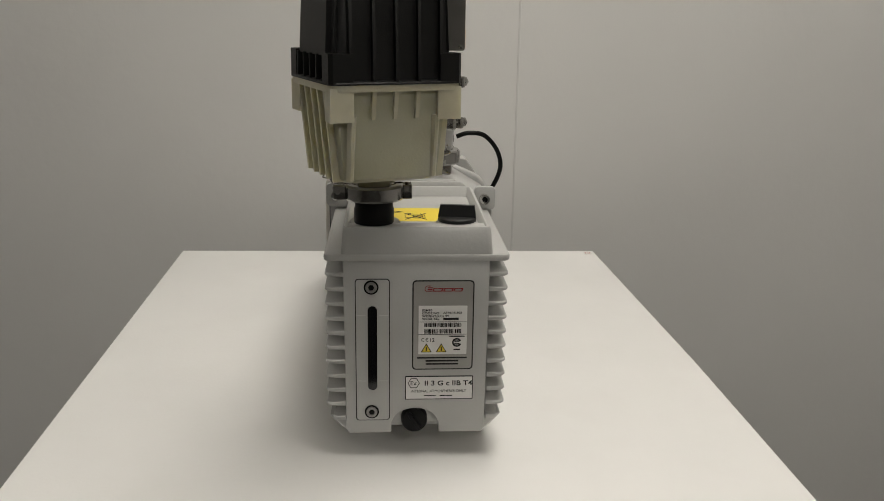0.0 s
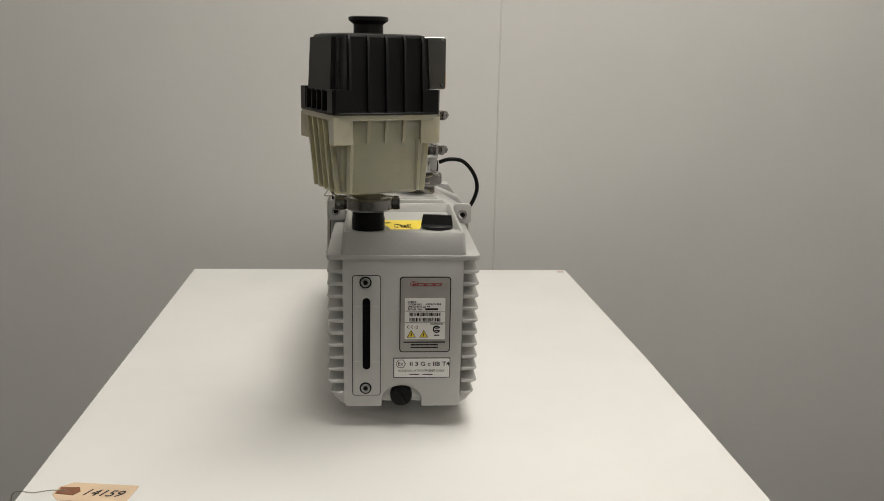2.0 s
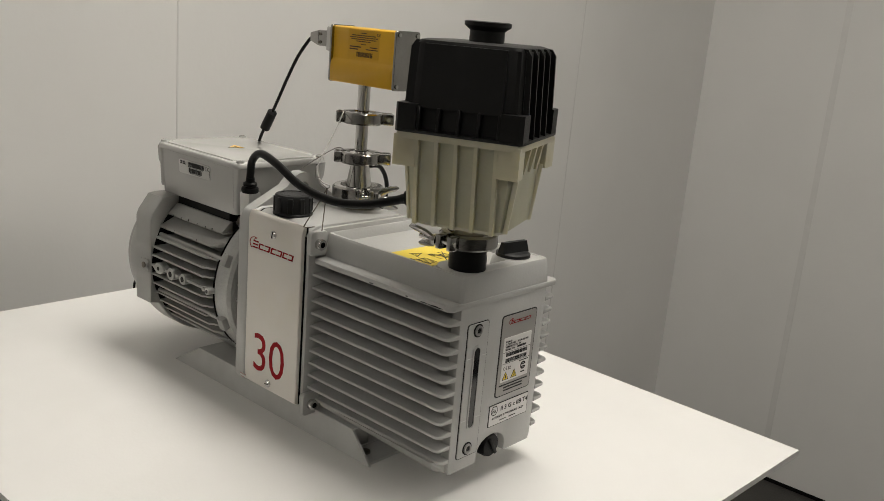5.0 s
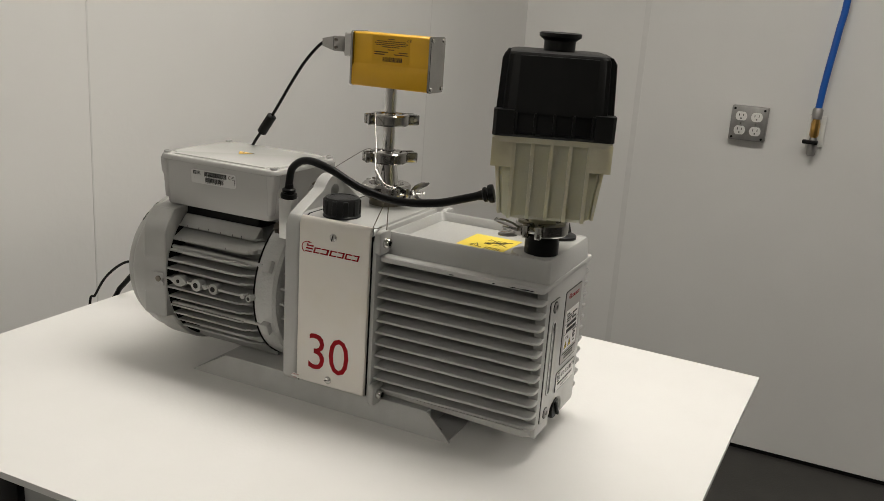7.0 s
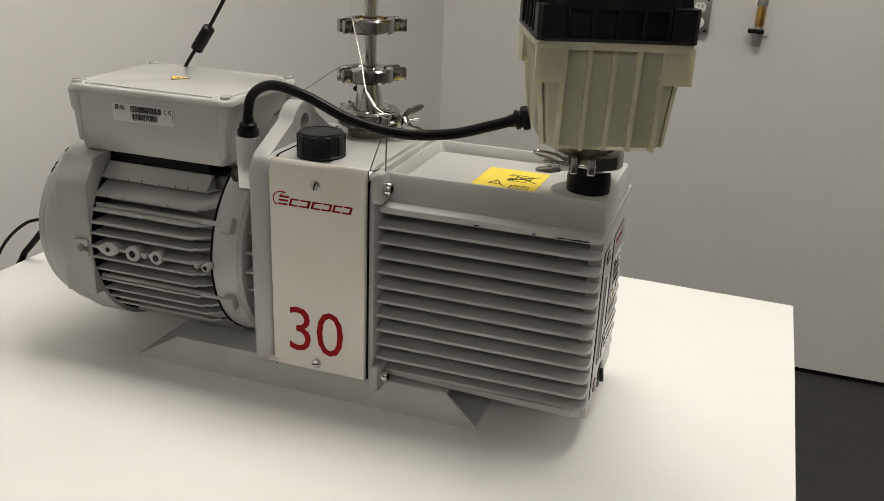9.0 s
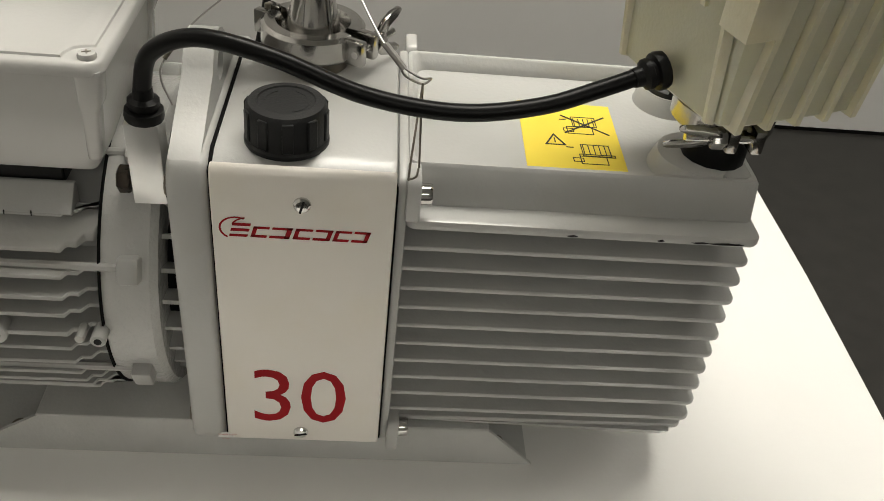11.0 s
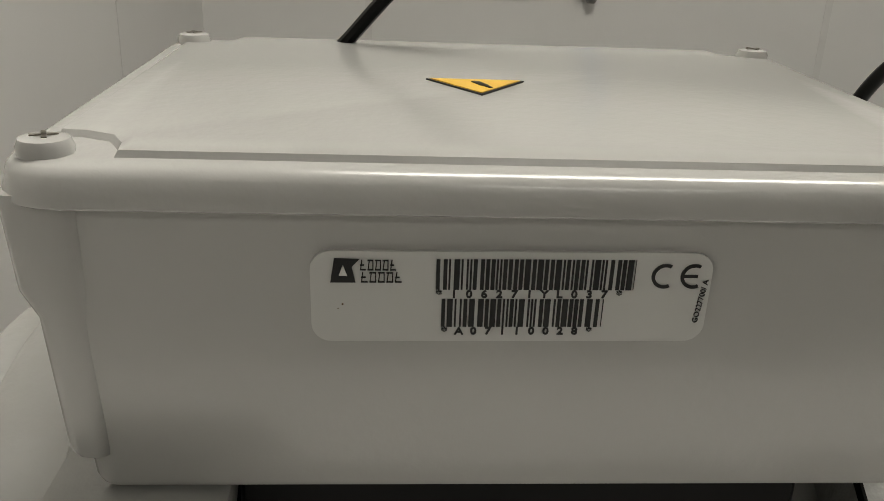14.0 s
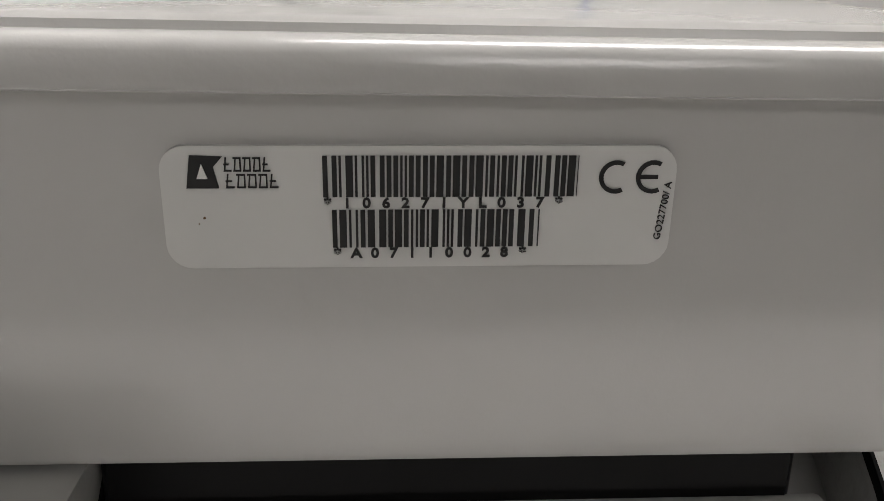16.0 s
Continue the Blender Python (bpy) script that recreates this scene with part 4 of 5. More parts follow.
spaced("*106271YL037*", 608, 1014, 387, 0.00185)
spaced("*A07110028*", 623, 954, 482, 0.00185)
ce_mark(LM @ pose(u(1083), v(362), 0.0002), 0.0043, INK, lab)
printed(part("maker_mark", join(prism([(u(369), v(350)), (u(424), v(350)), (u(416), v(312)), (u(433), v(293)), (u(378), v(291))], 0, 0.0002), ), INK, lab, m=LM @ pose(0, 0, 0.0002)))
part("maker_mark_gap", prism([(u(388), v(332)), (u(406), v(332)), (u(397), v(306))], 0, 0.0002), WHITEL, lab, m=LM @ pose(0, 0, 0.0004))
mk = []
for row, n, x0, x1 in ((v(320), 5, 434, 516), (v(350), 5, 436, 529)):
    for i in range(n):
        a = x0 + (x1 - x0) * i / n
        b = a + (x1 - x0) / n * 0.8
        mk += [(u(a), u(a + 2.5), row, row + 0.0018, 0.12), (u(a), u(b), row, row + 0.0002)] + ([(u(a), u(b), row + 0.0016, row + 0.0018), (u(b - 2.5), u(b), row, row + 0.0018)] if i in (1, 2, 3) else [(u(a), u(b) - 0.0003, row + 0.0008, row + 0.001)])
printed(part("maker_name", plates(mk), INK, lab, m=LM @ pose(0, 0, 0.0002)))
lettering("GO227700/ A", 0.0013, LM @ pose(u(1203), v(452), 0.0003, 0, 0, 84), INK, lab, "lettering", 1.05)
part("speck", join(prism(circle(u(395), v(405), 0.00017, 8), 0, 0.0001), prism(circle(u(385), v(416), 0.0001, 8), 0, 0.0001)), BROWNINK, lab, m=LM @ pose(0, 0, 0.0002))

# aluminium drain block with its bolt, leaning against the flange
AM = pose(-0.0430, 0.3085, 1.1320, 0, -3, 2)
drainb = part("drain_block", box(-0.0078, 0.0078, -0.0080, 0.0080, -0.046, 0.0, 0.0007), ALU, pump, "bright aluminium drain block", m=AM)
part("hex_bolt", lathe([(0.0040, 0.0075), (0.0040, 0.0095), (0.0066, 0.0096), (0.0070, 0.0105), (0.0070, 0.0150), (0.0060, 0.0158), (0.0003, 0.0158)], (-0.001, 0, -0.036), "y", 6), OILYST, drainb, m=AM)
part("bonded_washer", lathe([(0.0078, -0.0078), (0.0084, -0.0082), (0.0084, -0.0108), (0.0078, -0.0112)], (-0.001, 0, -0.038), "y", 24), BLACKP, drainb, m=AM)

# ---------------------------------------------------------------- flange clamps


def clamp(at, r, h, turn, label, wing=True, group="flange clamps", flip=1, tilt=0):
    """A hinged ring of two halves round a flange, with a swing bolt."""
    M = pose(*at, 0, 0, turn)
    t = thing("flange_clamp", M, label, "flange clamp", group)
    prof = [(r * 0.72, -h * 0.5), (r * 0.93, -h * 0.5), (r, -h * 0.36), (r, h * 0.36), (r * 0.93, h * 0.5), (r * 0.72, h * 0.5), (r * 0.62, h * 0.22), (r * 0.62, -h * 0.22)]
    M = M @ Matrix.Diagonal((1, flip, 1, 1))
    for a0, a1 in ((8, 172), (188, 352)):
        n, loops = 18, []
        for i in range(n + 1):
            a = radians(a0 + (a1 - a0) * i / n)
            loops.append([(q * math.cos(a), q * math.sin(a), z) for q, z in prof])
        part("half_ring", loft(loops), CLAMPM, t, m=M)
    for s in (1, -1):
        part("hinge_lug", box(-r - 0.006, -r + 0.004, s * 0.0052 - 0.0028, s * 0.0052 + 0.0028, -h * 0.45, h * 0.45, 0.001), CLAMPM, t, m=M)
        part("bolt_lug", box(r - 0.004, r + (0.0085 if wing else 0.0105), s * 0.0064 - 0.0030, s * 0.0064 + 0.0030, -h * 0.48, h * 0.48, 0.0014), CLAMPM, t, m=M)
    part("hinge_pin", join(lathe([(0.0018, -h * 0.55), (0.0018, h * 0.55)], (-r - 0.002, 0, 0), "z", 10), box(-r - 0.006, -r + 0.002, -0.003, 0.003, -h * 0.18, h * 0.18, 0.0006)), DARKST, t, m=M)
    part("swing_bolt", lathe([(0.0021, -0.010), (0.0021, 0.030 if wing else 0.020)], (r + 0.0045, 0, 0), "y", 10), CHROME, t, m=M)
    part("nut", lathe([(0.0050, 0.0100), (0.0054, 0.011), (0.0054, 0.0160), (0.0048, 0.0172), (0.0025, 0.0175)], (r + 0.0045, 0, 0), "y", 6), CLAMPM, t, m=M)
    if wing:
        for s in (1, -1):
            wl = [(0.0, 0.012), (0.0050, 0.0130), (0.0100, 0.0180), (0.0128, 0.0260), (0.0132, 0.0350), (0.0110, 0.0375), (0.0078, 0.0330), (0.0050, 0.0240), (0.0, 0.0200)]
            part("wing", prism([(s * a, b) for a, b in wl], -0.0016, 0.0016, "yz", 0.0009), CLAMPM, t, m=M @ pose(r + 0.0045, 0, 0) @ pose(0, 0, 0, 0, tilt, 0) @ Matrix(((1, 0, 0, 0), (0, 0, 1, 0), (0, 1, 0, 0), (0, 0, 0, 1))))
    return t


# ---------------------------------------------------------------- oil mist filter
FX, FY = -0.0150, 0.0225
FM = pose(FX, FY, 0, 0, 0, 21)
filt = thing("oil_mist_filter", FM @ pose(0, 0, 1.134), "oil mist filter with black ribbed cover and milky plastic bowl", "oil mist filter")


def octo(h, c, z, hx=None):
    hx = hx or h
    return [(hx, -h + c, z), (hx, h - c, z), (hx - c * 0.3, h - c * 0.3, z), (hx - c, h, z), (-hx + c, h, z), (-hx + c * 0.3, h - c * 0.3, z), (-hx, h - c, z), (-hx, -h + c, z), (-hx + c * 0.3, -h + c * 0.3, z), (-hx + c, -h, z), (hx - c, -h, z), (hx - c * 0.3, -h + c * 0.3, z)]


bowl = part("bowl", loft([octo(0.030, 0.010, 1.1565), octo(0.0400, 0.011, 1.1580), octo(0.0440, 0.012, 1.1615), octo(0.0495, 0.013, 1.2270), octo(0.0500, 0.013, 1.2360)]), BOWLW, filt, "milky translucent nylon bowl, oil-stained", m=FM)
part("bowl_neck", lathe([(0.019, 1.1405), (0.019, 1.1435), (0.0135, 1.1455), (0.0135, 1.1570)], (0, 0, 0), "z", 28), BOWLM, bowl, m=FM)
part("rim", join(loft([octo(0.0548, 0.006, 1.2315), octo(0.0552, 0.006, 1.2370)])), BOWLM, bowl, m=FM)
for q in range(4):
    Q = FM @ pose(0, 0, 0, 0, 0, 90 * q)
    # corner posts of the collar
    part("corner_post", loft([[(x, y, z) for x, y in [(-0.055, -0.055), (-0.042, -0.0545), (-0.0355, -0.0535), (-0.0355, -0.046), (-0.046, -0.0355), (-0.0535, -0.0355), (-0.0545, -0.042)]] for z in (1.2085, 1.2125, 1.2345)]), BOWLM, bowl, m=Q)
    if q % 2:          # tall ribs on the flanks
        for k in range(-2, 3):
            x = k * 0.0173
            part("rib", loft([[(x - 0.0016, -0.0475, 1.1590), (x + 0.0016, -0.0475, 1.1590), (x + 0.0018, -0.038, 1.1590), (x - 0.0018, -0.038, 1.1590)], [(x - 0.0016, -0.0545, 1.2345), (x + 0.0016, -0.0545, 1.2345), (x + 0.002, -0.044, 1.2345), (x - 0.002, -0.044, 1.2345)]]), BOWLM, bowl, m=Q)
    else:
        for k in (-1, 0, 1):
            x = k * 0.0185
            part("rib", loft([[(x - 0.0015, -0.0500, 1.2095), (x + 0.0015, -0.0500, 1.2095), (x + 0.0018, -0.044, 1.2095), (x - 0.0018, -0.044, 1.2095)], [(x - 0.0018, -0.0548, 1.2345), (x + 0.0018, -0.0548, 1.2345), (x + 0.0022, -0.044, 1.2345), (x - 0.0022, -0.044, 1.2345)]]), BOWLM, bowl, m=Q)
        # soft flutes beside the corners
        for x in (-0.0355, 0.0355):
            part("flute", loft([[(x - 0.0035, -0.0425, 1.1605), (x - 0.001, -0.0455, 1.1605), (x + 0.001, -0.0455, 1.1605), (x + 0.0035, -0.0425, 1.1605)], [(x - 0.004, -0.0480, 1.2120), (x - 0.0012, -0.0515, 1.2120), (x + 0.0012, -0.0515, 1.2120), (x + 0.004, -0.0480, 1.2120)]]), BOWLM, bowl, m=Q)
cover = part("cover", loft([octo(0.0555, 0.006, 1.2368), octo(0.0560, 0.006, 1.2380), octo(0.0555, 0.006, 1.2390), octo(0.0490, 0.008, 1.2400), octo(0.0465, 0.008, 1.3085), octo(0.0450, 0.009, 1.3120), octo(0.0410, 0.010, 1.3132)]), COVERM, filt, "charcoal black ribbed plastic cover", m=FM)
for q in range(4):
    Q = FM @ pose(0, 0, 0, 0, 0, 90 * q)
    part("corner_skirt", loft([[(x, y, z) for x, y in [(-0.0555, -0.0525), (-0.0525, -0.0555), (-0.0365, -0.0555), (-0.0365, -0.042), (-0.042, -0.0365), (-0.0555, -0.0365)]] for z in (1.2370, 1.2595, 1.2605)]), COVERM, cover, m=Q)
    if q % 2:          # flank: pockets under a plain wall
        part("wall_panel", loft([[(-0.0360, -0.0525, 1.258), (0.0360, -0.0525, 1.258), (0.0360, -0.043, 1.258), (-0.0360, -0.043, 1.258)], [(-0.0350, -0.0500, 1.3095), (0.0350, -0.0500, 1.3095), (0.0350, -0.040, 1.3095), (-0.0350, -0.040, 1.3095)]]), COVERM, cover, m=Q)
        part("wall_panel", loft([[(-0.0470, -0.0470, 1.258), (0.0470, -0.0470, 1.258), (0.036, -0.0350, 1.258), (-0.036, -0.0350, 1.258)], [(-0.0450, -0.0450, 1.3095), (0.0450, -0.0450, 1.3095), (0.036, -0.035, 1.3075), (-0.036, -0.035, 1.3075)]]), COVERM, cover, m=Q)
        for k in range(-2, 3):
            x = k * 0.0175
            part("skirt_rib", box(x - 0.0012, x + 0.0012, -0.0548, -0.044, 1.2385, 1.2590, 0.0004, 1), COVERM, cover, m=Q)
    else:              # front and rear: full-height fins
        for k in range(-2, 3):
            x = k * 0.0188
            part("fin", loft([[(x - 0.0012, -0.0550, 1.2385), (x + 0.0012, -0.0550, 1.2385), (x + 0.0015, -0.043, 1.2385), (x - 0.0015, -0.043, 1.2385)], [(x - 0.0012, -0.0518, 1.3060), (x + 0.0012, -0.0518, 1.3060), (x + 0.0014, -0.041, 1.3060), (x - 0.0014, -0.041, 1.3060)], [(x - 0.0010, -0.0480, 1.3115), (x + 0.0010, -0.0480, 1.3115), (x + 0.0012, -0.040, 1.3115), (x - 0.0012, -0.040, 1.3115)]]), COVERM, cover, m=Q)
        part("wall_panel", loft([[(-0.0400, -0.0500, 1.240), (0.0400, -0.0500, 1.240), (0.0400, -0.043, 1.240), (-0.0400, -0.043, 1.240)], [(-0.0390, -0.0475, 1.3095), (0.0390, -0.0475, 1.3095), (0.0390, -0.040, 1.3095), (-0.0390, -0.040, 1.3095)]]), COVERM, cover, m=Q)
part("outlet_flange", lathe([(0.0150, 1.309), (0.0148, 1.3225), (0.0198, 1.3262), (0.0200, 1.3295), (0.0175, 1.3303), (0.0145, 1.3303), (0.0130, 1.3290), (0.0125, 1.312), (0.0003, 1.312)], (0, 0, 0), "z", 36), COVERM, filt, m=FM)
clamp((FX, FY, 1.1425), 0.0265, 0.0135, 182, "polished hinged flange clamp under the mist filter", flip=-1, tilt=40)

# ---------------------------------------------------------------- inlet stack and gauge
IX, IY = 0.0480, 0.2365
inlet = thing("inlet_adapter", (IX, IY, 1.121), "polished steel conical reducer on the pump inlet", "pipe adapter")
part("seat_ring", lathe([(0.0195, 1.1208), (0.0195, 1.1285), (0.0175, 1.1300), (0.0003, 1.1300)], (IX, IY, 0), "z", 32), DARKST, inlet)
part("cone", lathe([(0.0185, 1.130), (0.0185, 1.1390), (0.0150, 1.1400), (0.0100, 1.1690), (0.0180, 1.1720), (0.0190, 1.1765), (0.0003, 1.1765)], (IX, IY, 0), "z", 32), CHROME, inlet)
clamp((IX, IY, 1.1385), 0.0285, 0.0150, 240, "polished hinged flange clamp on the pump inlet")
clamp((IX, IY, 1.1765), 0.0225, 0.0125, -42, "polished hinged flange clamp below the gauge stem", wing=False)
nip = thing("nipple", (IX, IY, 1.1766), "polished steel pipe nipple between two clamps", "pipe adapter")
part("pipe", lathe([(0.0190, 1.1768), (0.0180, 1.1800), (0.0068, 1.1830), (0.0068, 1.2130), (0.0180, 1.2165), (0.0190, 1.2193)], (IX, IY, 0), "z", 28), CHROME, nip)
clamp((IX, IY, 1.2195), 0.0225, 0.0125, -38, "polished hinged flange clamp on the gauge stem", wing=False)
GX0, GX1, GY0, GY1 = 0.0395, 0.0755, 0.1885, 0.2845
gauge = thing("vacuum_gauge", (IX, IY, 1.2196), "yellow vacuum gauge head with grey end plates on steel stem", "vacuum gauge")
part("stem", lathe([(0.0190, 1.2197), (0.0180, 1.2225), (0.0066, 1.2255), (0.0066, 1.2545)], (IX, IY, 0), "z", 28), CHROME, gauge)
gx = [(GX0 + 0.0015, 1.2540), (GX1 - 0.0015, 1.2540), (GX1, 1.2555), (GX1, 1.2745), (GX1 - 0.002, 1.2775), (GX1 - 0.002, 1.3115), (GX1 - 0.0035, 1.3130), (GX0 + 0.0055, 1.3130), (GX0 + 0.0035, 1.3115), (GX0 + 0.0035, 1.2790), (GX0 + 0.0012, 1.2760), (GX0, 1.2725), (GX0, 1.2555)]
part("housing", prism(gx, GY0, GY1, "xz", 0.0006, 1), YELLOW, gauge)
for y0, y1 in ((GY0 - 0.003, GY0), (GY1, GY1 + 0.003)):
    ep = part("end_plate", prism(rrect(GX0 + 0.0005, GX1 - 0.0005, 1.2532, 1.3138, 0.003), y0, y1, "xz", 0.0005, 1), CLAMPM, gauge, "satin grey end plate")
    for sx in (GX0 + 0.005, GX1 - 0.005):
        for sz in (1.2575, 1.3095):
            part("screw", lathe([(0.0022, -0.0001), (0.0021, 0.0012), (0.0003, 0.0016)] if y1 > GY1 else [(0.0022, 0.0001), (0.0021, -0.0012), (0.0003, -0.0016)], (sx, y1 if y1 > GY1 else y0, sz), "y", 12), CHROME, ep)
gl = part("rating_label", prism(rrect(-0.024, 0.024, -0.0150, 0.0140, 0.001, 2), 0, 0.0002), YELLOW, gauge, "yellow label with brown print", m=side(0.2365, 1.2965, GX0 + 0.0035))
g_r = random.Random(8)
gb = []
for row, half in ((0.0105, 0.004), (0.0080, 0.018), (0.0060, 0.021), (0.0040, 0.019), (0.0020, 0.011), (-0.0010, 0.004)):
    uu = -half
    while uu < half:
        w = g_r.uniform(0.0015, 0.004)
        gb.append((uu, min(uu + w, half), row, row + 0.0010))
        uu += w + 0.0006
gb += [(-0.021, -0.004, -0.0040, -0.0028), (0.010, 0.021, -0.0034, -0.0024), (-0.021, -0.008, -0.0064, -0.0052), (0.004, 0.022, -0.0058, -0.0048)] + code(-0.010, 0.0145, -0.0135, -0.0085, 4, 0.0005)
printed(part("print_block", plates(gb), BROWNINK, gl, m=side(0.2365, 1.2965, GX0 + 0.0033)))
ce_mark(side(0.2165, 1.3055, GX0 + 0.0032), 0.0030, BROWNINK, gl)

# plug and lead of the gauge
lead = thing("gauge_lead", (0.057, 0.288, 1.297), "thin black gauge lead with grey plug and ferrite bead", "cable")
part("plug", join(box(0.0465, 0.0605, 0.2985, 0.3150, 1.2890, 1.3060, 0.0012), loft([[(x, 0.3145, z) for x, z in ((0.0465, 1.2895), (0.0605, 1.2895), (0.0605, 1.3055), (0.0465, 1.3055))], [(x, 0.3310, z) for x, z in ((0.0490, 1.2935), (0.0580, 1.2935), (0.0580, 1.3020), (0.0490, 1.3020))]])), CLAMPM, lead, "grey metal plug shell")
part("flange_plate", box(0.0445, 0.0625, 0.2870, 0.2990, 1.2850, 1.3105, 0.0012, 1), CHROME, lead)
for sz in (1.2930, 1.3020):
    part("screw", lathe([(0.0018, 0), (0.0016, -0.0012), (0.0003, -0.0012)], (0.0465, 0.3110, sz), "x", 10), DARKST, lead)
LEAD = [(0.0535, 0.3300, 1.2975), (0.0535, 0.338, 1.2935), (0.054, 0.358, 1.273), (0.056, 0.379, 1.245), (0.058, 0.397, 1.219), (0.060, 0.417, 1.191), (0.0630, 0.433, 1.173), (0.0690, 0.448, 1.156), (0.085, 0.475, 1.130), (0.085, 0.502, 1.104), (0.080, 0.526, 1.084), (0.080, 0.563, 1.049), (0.080, 0.601, 1.011), (0.078, 0.642, 0.973), (0.068, 0.672, 0.962), (0.058, 0.695, 0.940), (0.050, 0.709, 0.912), (0.050, 0.722, 0.885), (0.050, 0.727, 0.70)]
part("wire", tube(LEAD, 0.0019, 8), RUBBER, lead)
part("ferrite_bead", lathe([(0.0026, -0.0155), (0.0058, -0.0135), (0.0060, 0.0135), (0.0026, 0.0155)], (0, 0, 0), "z", 18), BLACKP, lead, m=Matrix.Translation((0.0600, 0.4165, 1.1918)) @ (Vector((0.0625, 0.433, 1.172)) - Vector((0.058, 0.397, 1.219))).to_track_quat("Z", "Y").to_matrix().to_4x4())
cord = thing("power_cord", (0.045, 0.49, 1.125), "thick black power cord hanging over the table edge", "cable")
part("cord", tube([(0.036, 0.484, 1.116), (0.046, 0.497, 1.108), (0.072, 0.511, 1.085), (0.100, 0.530, 1.060), (0.102, 0.572, 1.026), (0.100, 0.648, 0.972), (0.099, 0.698, 0.922), (0.098, 0.716, 0.900), (0.098, 0.730, 0.860), (0.098, 0.732, 0.70)], 0.0038, 12), RUBBER, cord)
part("gland", lathe([(0.010, 0.4800), (0.010, 0.4880), (0.0075, 0.4900), (0.0060, 0.4950), (0.0043, 0.4950)], (0.036, 0, 1.116), "y", 14), BLACKP, cord)

# black drain hose from the filter to the block
hose = thing("drain_hose", (-0.045, 0.20, 1.15), "black rubber drain hose looping above the pump", "hose")
part("hose_body", tube([(-0.0440, 0.3075, 1.1330), (-0.0450, 0.3065, 1.1500), (-0.0475, 0.3000, 1.1680), (-0.0535, 0.2780, 1.1790), (-0.0585, 0.2450, 1.1745), (-0.0600, 0.2050, 1.1600), (-0.0570, 0.1630, 1.1530), (-0.0515, 0.1250, 1.1560), (-0.0450, 0.0960, 1.1640), (-0.0395, 0.0720, 1.1720)], 0.0042, 14), RUBBER, hose)
for a, b in (((-0.0440, 0.3076, 1.1318), (-0.0448, 0.3066, 1.1485)), ((-0.0380, 0.0670, 1.1728), (-0.0425, 0.0820, 1.1688))):
    a, b = Vector(a), Vector(b)
    Lh = (b - a).length
    part("end_fitting", lathe([(0.0062, 0), (0.0090, 0.0005), (0.0094, 0.003), (0.0090, 0.0055), (0.0066, 0.0060), (0.0066, 0.0075), (0.0076, 0.0080), (0.0074, 0.0105), (0.0050, 0.0120), (0.0045, Lh)], (0, 0, 0), "z", 14), BLACKP, hose, m=Matrix.Translation(a) @ (b - a).to_track_quat("Z", "Y").to_matrix().to_4x4())
loop = thing("sensor_cable", (0.10, 0.25, 1.13), "black cable looping from the inlet down to the pump body", "cable")
part("cable", tube([(0.074, 0.262, 1.1560), (0.088, 0.262, 1.1600), (0.106, 0.264, 1.1570), (0.121, 0.268, 1.1400), (0.126, 0.272, 1.1190), (0.118, 0.276, 1.0960), (0.106, 0.279, 1.0810)], 0.0026, 10), RUBBER, loop)

# thin lanyard wires
wire = thing("lanyard_wire", (0.02, 0.22, 1.16), "thin braided steel lanyard with crimped loops", "wire")
part("strand", tube([(0.036, 0.252, 1.2220), (0.030, 0.246, 1.2270), (0.018, 0.238, 1.2190), (0.000, 0.226, 1.2070), (-0.019, 0.214, 1.1955), (-0.036, 0.204, 1.1840), (-0.046, 0.197, 1.1770), (-0.050, 0.190, 1.1710), (-0.051, 0.181, 1.1660), (-0.047, 0.176, 1.1640), (-0.046, 0.180, 1.1605), (-0.049, 0.188, 1.1655), (-0.049, 0.191, 1.1715)], 0.0006, 6), WIREM, wire)
part("crimp", tube([(-0.0450, 0.1980, 1.1785), (-0.0505, 0.1885, 1.1695)], 0.0017, 8, 3), WIREM, wire)
part("hook", tube([(-0.0465, 0.1795, 1.1610), (-0.0540, 0.1810, 1.1480), (-0.0690, 0.1835, 1.1262), (-0.0700, 0.1830, 1.1240), (-0.0670, 0.1800, 1.1236), (-0.0610, 0.1790, 1.1240)], 0.00055, 6), DARKST, wire)
part("hook", tube([(-0.0465, 0.1795, 1.1610), (-0.0490, 0.1790, 1.1420), (-0.0520, 0.1780, 1.1185)], 0.00055, 6), DARKST, wire)
wire2 = thing("lanyard_wire", (0.0, 0.28, 1.16), "thin braided steel lanyard running down behind the hose", "wire")
part("strand", tube([(0.036, 0.248, 1.1830), (0.029, 0.254, 1.1850), (0.020, 0.274, 1.1710), (0.012, 0.294, 1.1550), (0.000, 0.307, 1.1400), (-0.006, 0.308, 1.1320), (-0.012, 0.302, 1.1215)], 0.0005, 6), WIREM, wire2)
part("spring", tube([(0.009, 0.2985, 1.1510), (0.000, 0.3068, 1.1405)], 0.0011, 8, 3), DARKST, wire2)

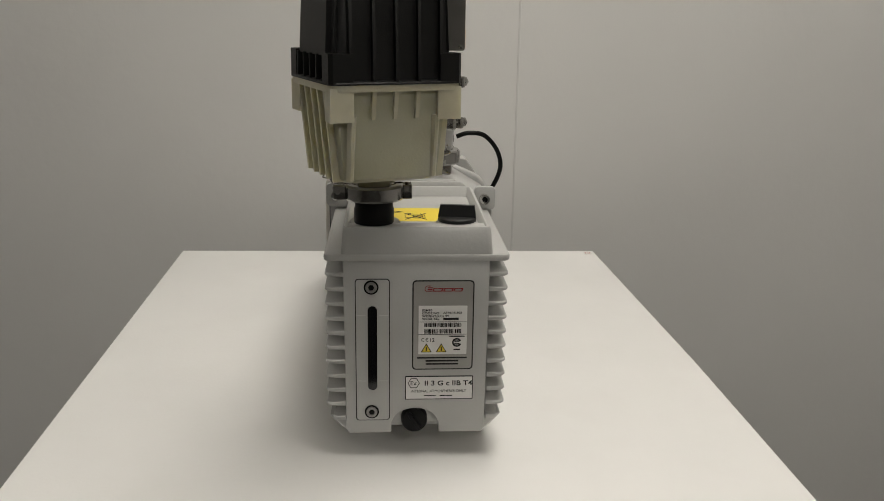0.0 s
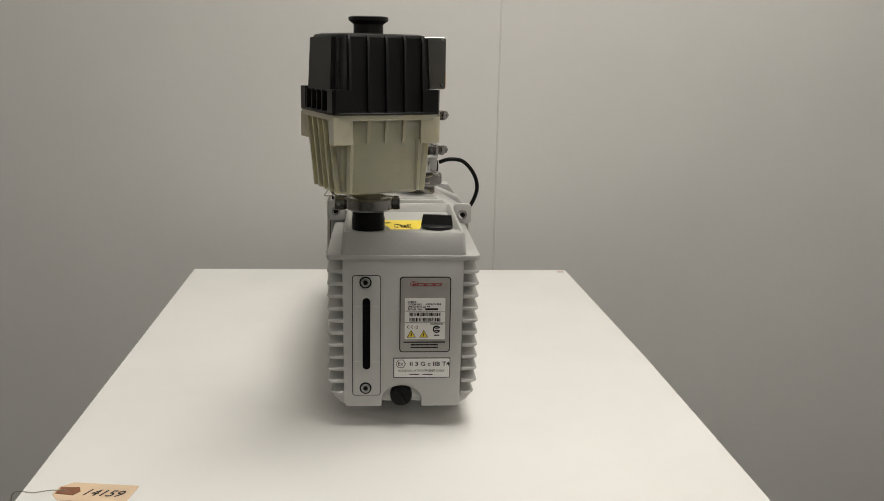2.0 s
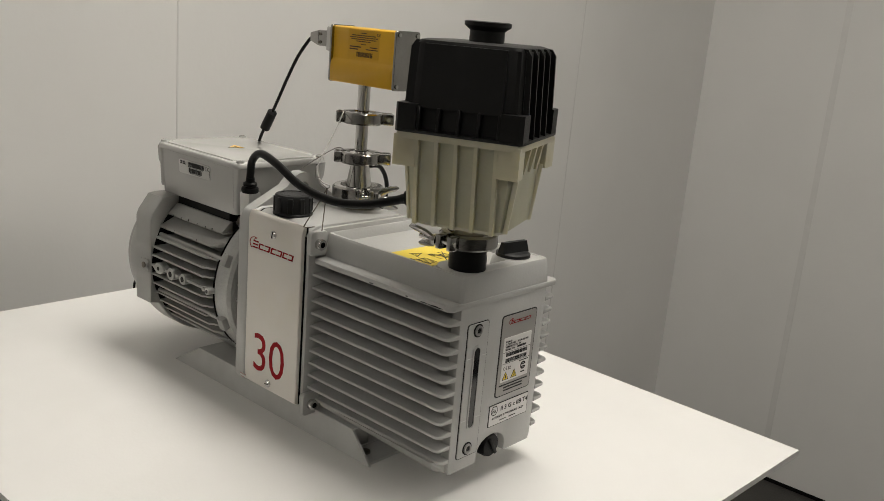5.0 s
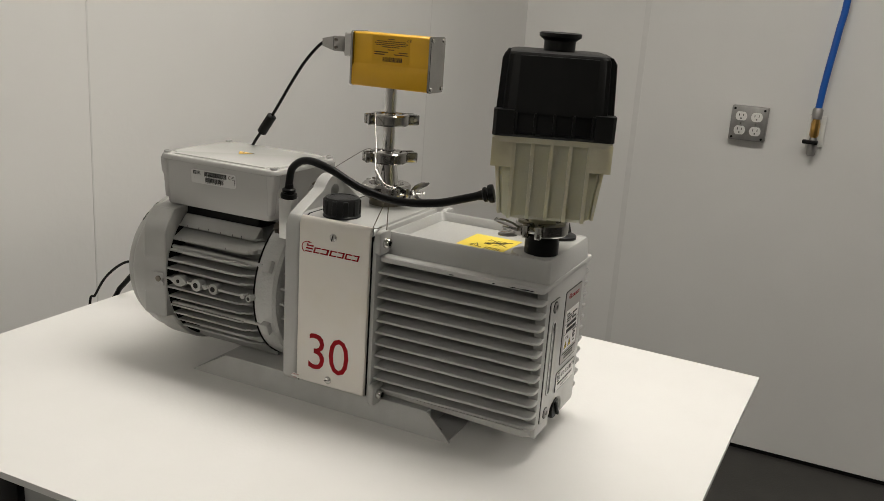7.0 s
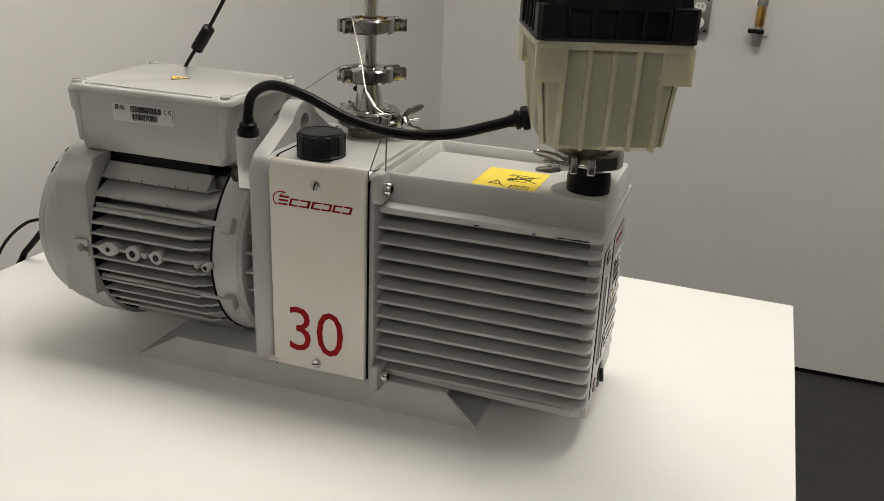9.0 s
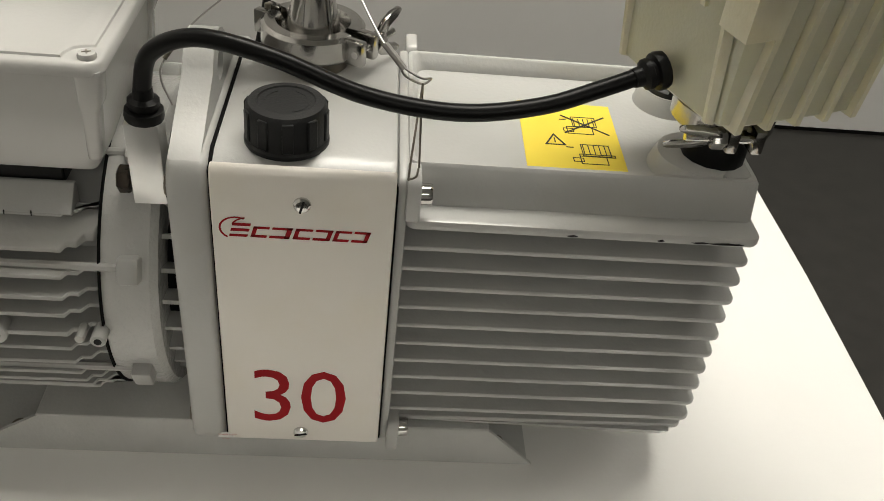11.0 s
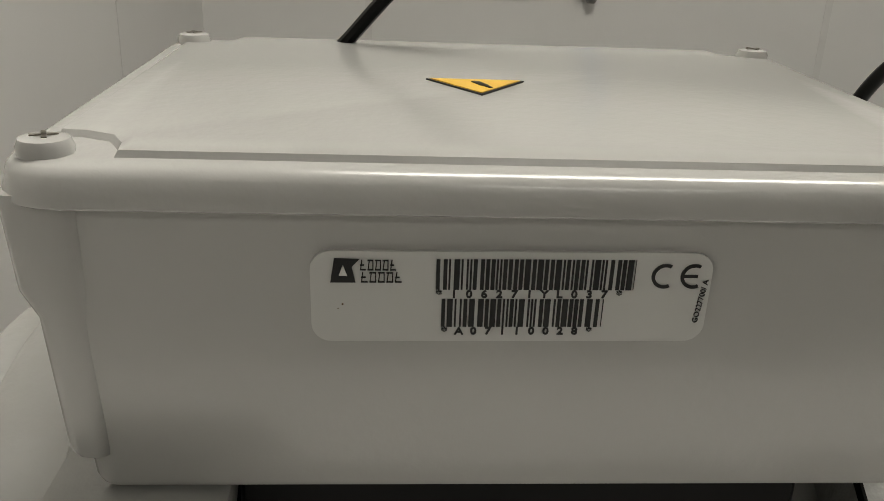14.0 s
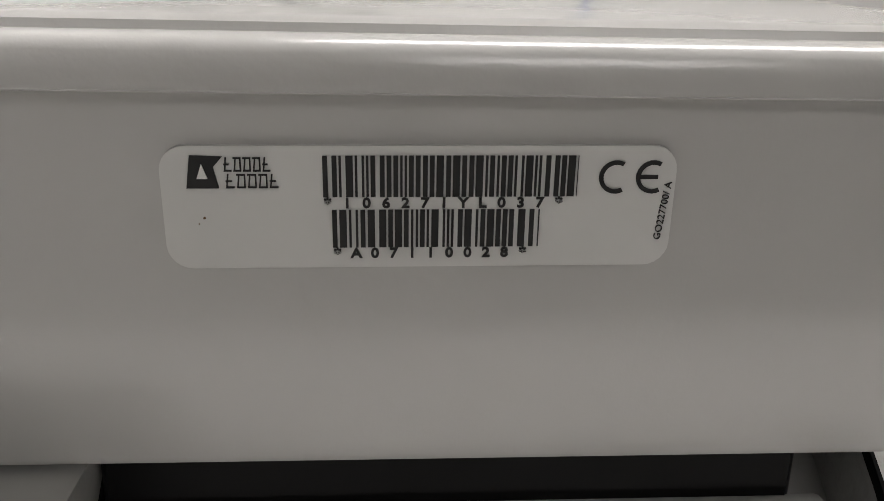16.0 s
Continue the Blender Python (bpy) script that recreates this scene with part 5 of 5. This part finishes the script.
# ---------------------------------------------------------------- paper tag
tag = thing("paper_tag", (-0.262, -0.135, TABLE), "manila paper tag with handwritten number on the worktop", "tag")
TM = pose(-0.2620, -0.1365, TABLE + 0.001, 0, 0, -8)
part("card", prism([(-0.026, -0.0165), (0.036, -0.0165), (0.036, 0.0165), (-0.026, 0.0165), (-0.035, 0.007), (-0.035, -0.007)], -0.001, -0.0004), MANILA, tag, m=TM)
part("eyelet_patch", prism([(-0.033, -0.006), (-0.016, -0.0075), (-0.012, 0), (-0.016, 0.0075), (-0.033, 0.006)], -0.0005, 0.0), BROWN, tag, m=TM)
lettering("14159", 0.0165, TM @ pose(-0.010, -0.0065, 0.0) @ Matrix(((1, 0.35, 0, 0), (0, 1, 0, 0), (0, 0, 1, 0), (0, 0, 0, 1))), INK, tag, "handwriting", 0.9)
part("string", tube([(-0.2860, -0.1330, TABLE + 0.001), (-0.300, -0.1340, TABLE + 0.002), (-0.315, -0.1360, TABLE + 0.001), (-0.3330, -0.1370, TABLE + 0.0005), (-0.336, -0.138, TABLE - 0.03)], 0.0005, 6), WIREM, tag)

# ---------------------------------------------------------------- wall outlet and air drop
OY, OZ = 0.1065, 1.045
outlet = thing("wall_outlet", (XE, OY, OZ), "galvanised four-way wall outlet with off-white sockets", "wall outlet")
part("box_plate", box(XE - 0.030, XE + 0.002, OY - 0.056, OY + 0.056, OZ - 0.055, OZ + 0.055, 0.004), GALV, outlet)
for dy in (-0.024, 0.024):
    for dz in (-0.0225, 0.0225):
        W = pose(XE - 0.030, OY + dy, OZ + dz, 90, 0, -90)
        rec = part("receptacle", prism([(x, max(-0.014, min(0.014, y))) for x, y in circle(0, 0, 0.0175, 24)], 0, 0.002, b=0.0005, seg=1), IVORY, outlet, m=W)
        part("slots", plates([(-0.0075, -0.0055, 0.000, 0.008), (0.0055, 0.0075, 0.000, 0.008), (-0.002, 0.002, -0.009, -0.005)]), BLACKP, rec, m=W @ pose(0, 0, 0.002))
    part("screw", lathe([(0.003, 0), (0.0025, -0.0012), (0.0003, -0.0013)], (XE - 0.030, OY + dy, OZ), "x", 10), CHROME, outlet)
for dy, dz in ((-0.05, 0.048), (0.05, -0.048), (-0.05, -0.048), (0.05, 0.048)):
    part("screw", lathe([(0.004, 0), (0.0035, -0.0015), (0.0003, -0.0016)], (XE - 0.030, OY + dy * 0.92, OZ + dz * 0.95), "x", 10), BLACKP, outlet)
air = thing("air_drop", (XE, -0.098, 1.02), "blue compressed air hose with brass valve on a white wall bracket", "air hose")
AYY, AZZ = -0.097, 1.045
part("bracket", box(XE - 0.012, XE, AYY - 0.026, AYY + 0.026, AZZ - 0.05, AZZ + 0.048, 0.003), IVORY, air)
part("hose", tube([(XE - 0.030, AYY + 0.004, AZZ + 0.060), (XE - 0.032, AYY - 0.002, AZZ + 0.16), (XE - 0.034, AYY - 0.016, AZZ + 0.31), (XE - 0.034, AYY - 0.024, AZZ + 0.42), (XE - 0.034, AYY - 0.026, 1.9)], 0.0105, 12), BLUE, air)
part("collar", lathe([(0.015, AZZ + 0.038), (0.016, AZZ + 0.066), (0.012, AZZ + 0.072)], (XE - 0.030, AYY + 0.004, 0), "z", 14), GALV, air)
part("valve", join(lathe([(0.010, AZZ - 0.020), (0.0135, AZZ - 0.012), (0.0135, AZZ + 0.022), (0.010, AZZ + 0.038)], (XE - 0.028, AYY + 0.004, 0), "z", 8)), BRASS, air)
part("lever", box(XE - 0.050, XE - 0.028, AYY - 0.012, AYY + 0.034, AZZ - 0.040, AZZ - 0.028, 0.003), BLACKP, air)
part("coupler", lathe([(0.010, AZZ - 0.078), (0.014, AZZ - 0.072), (0.014, AZZ - 0.040), (0.010, AZZ - 0.020)], (XE - 0.028, AYY + 0.004, 0), "z", 14), GALV, air)
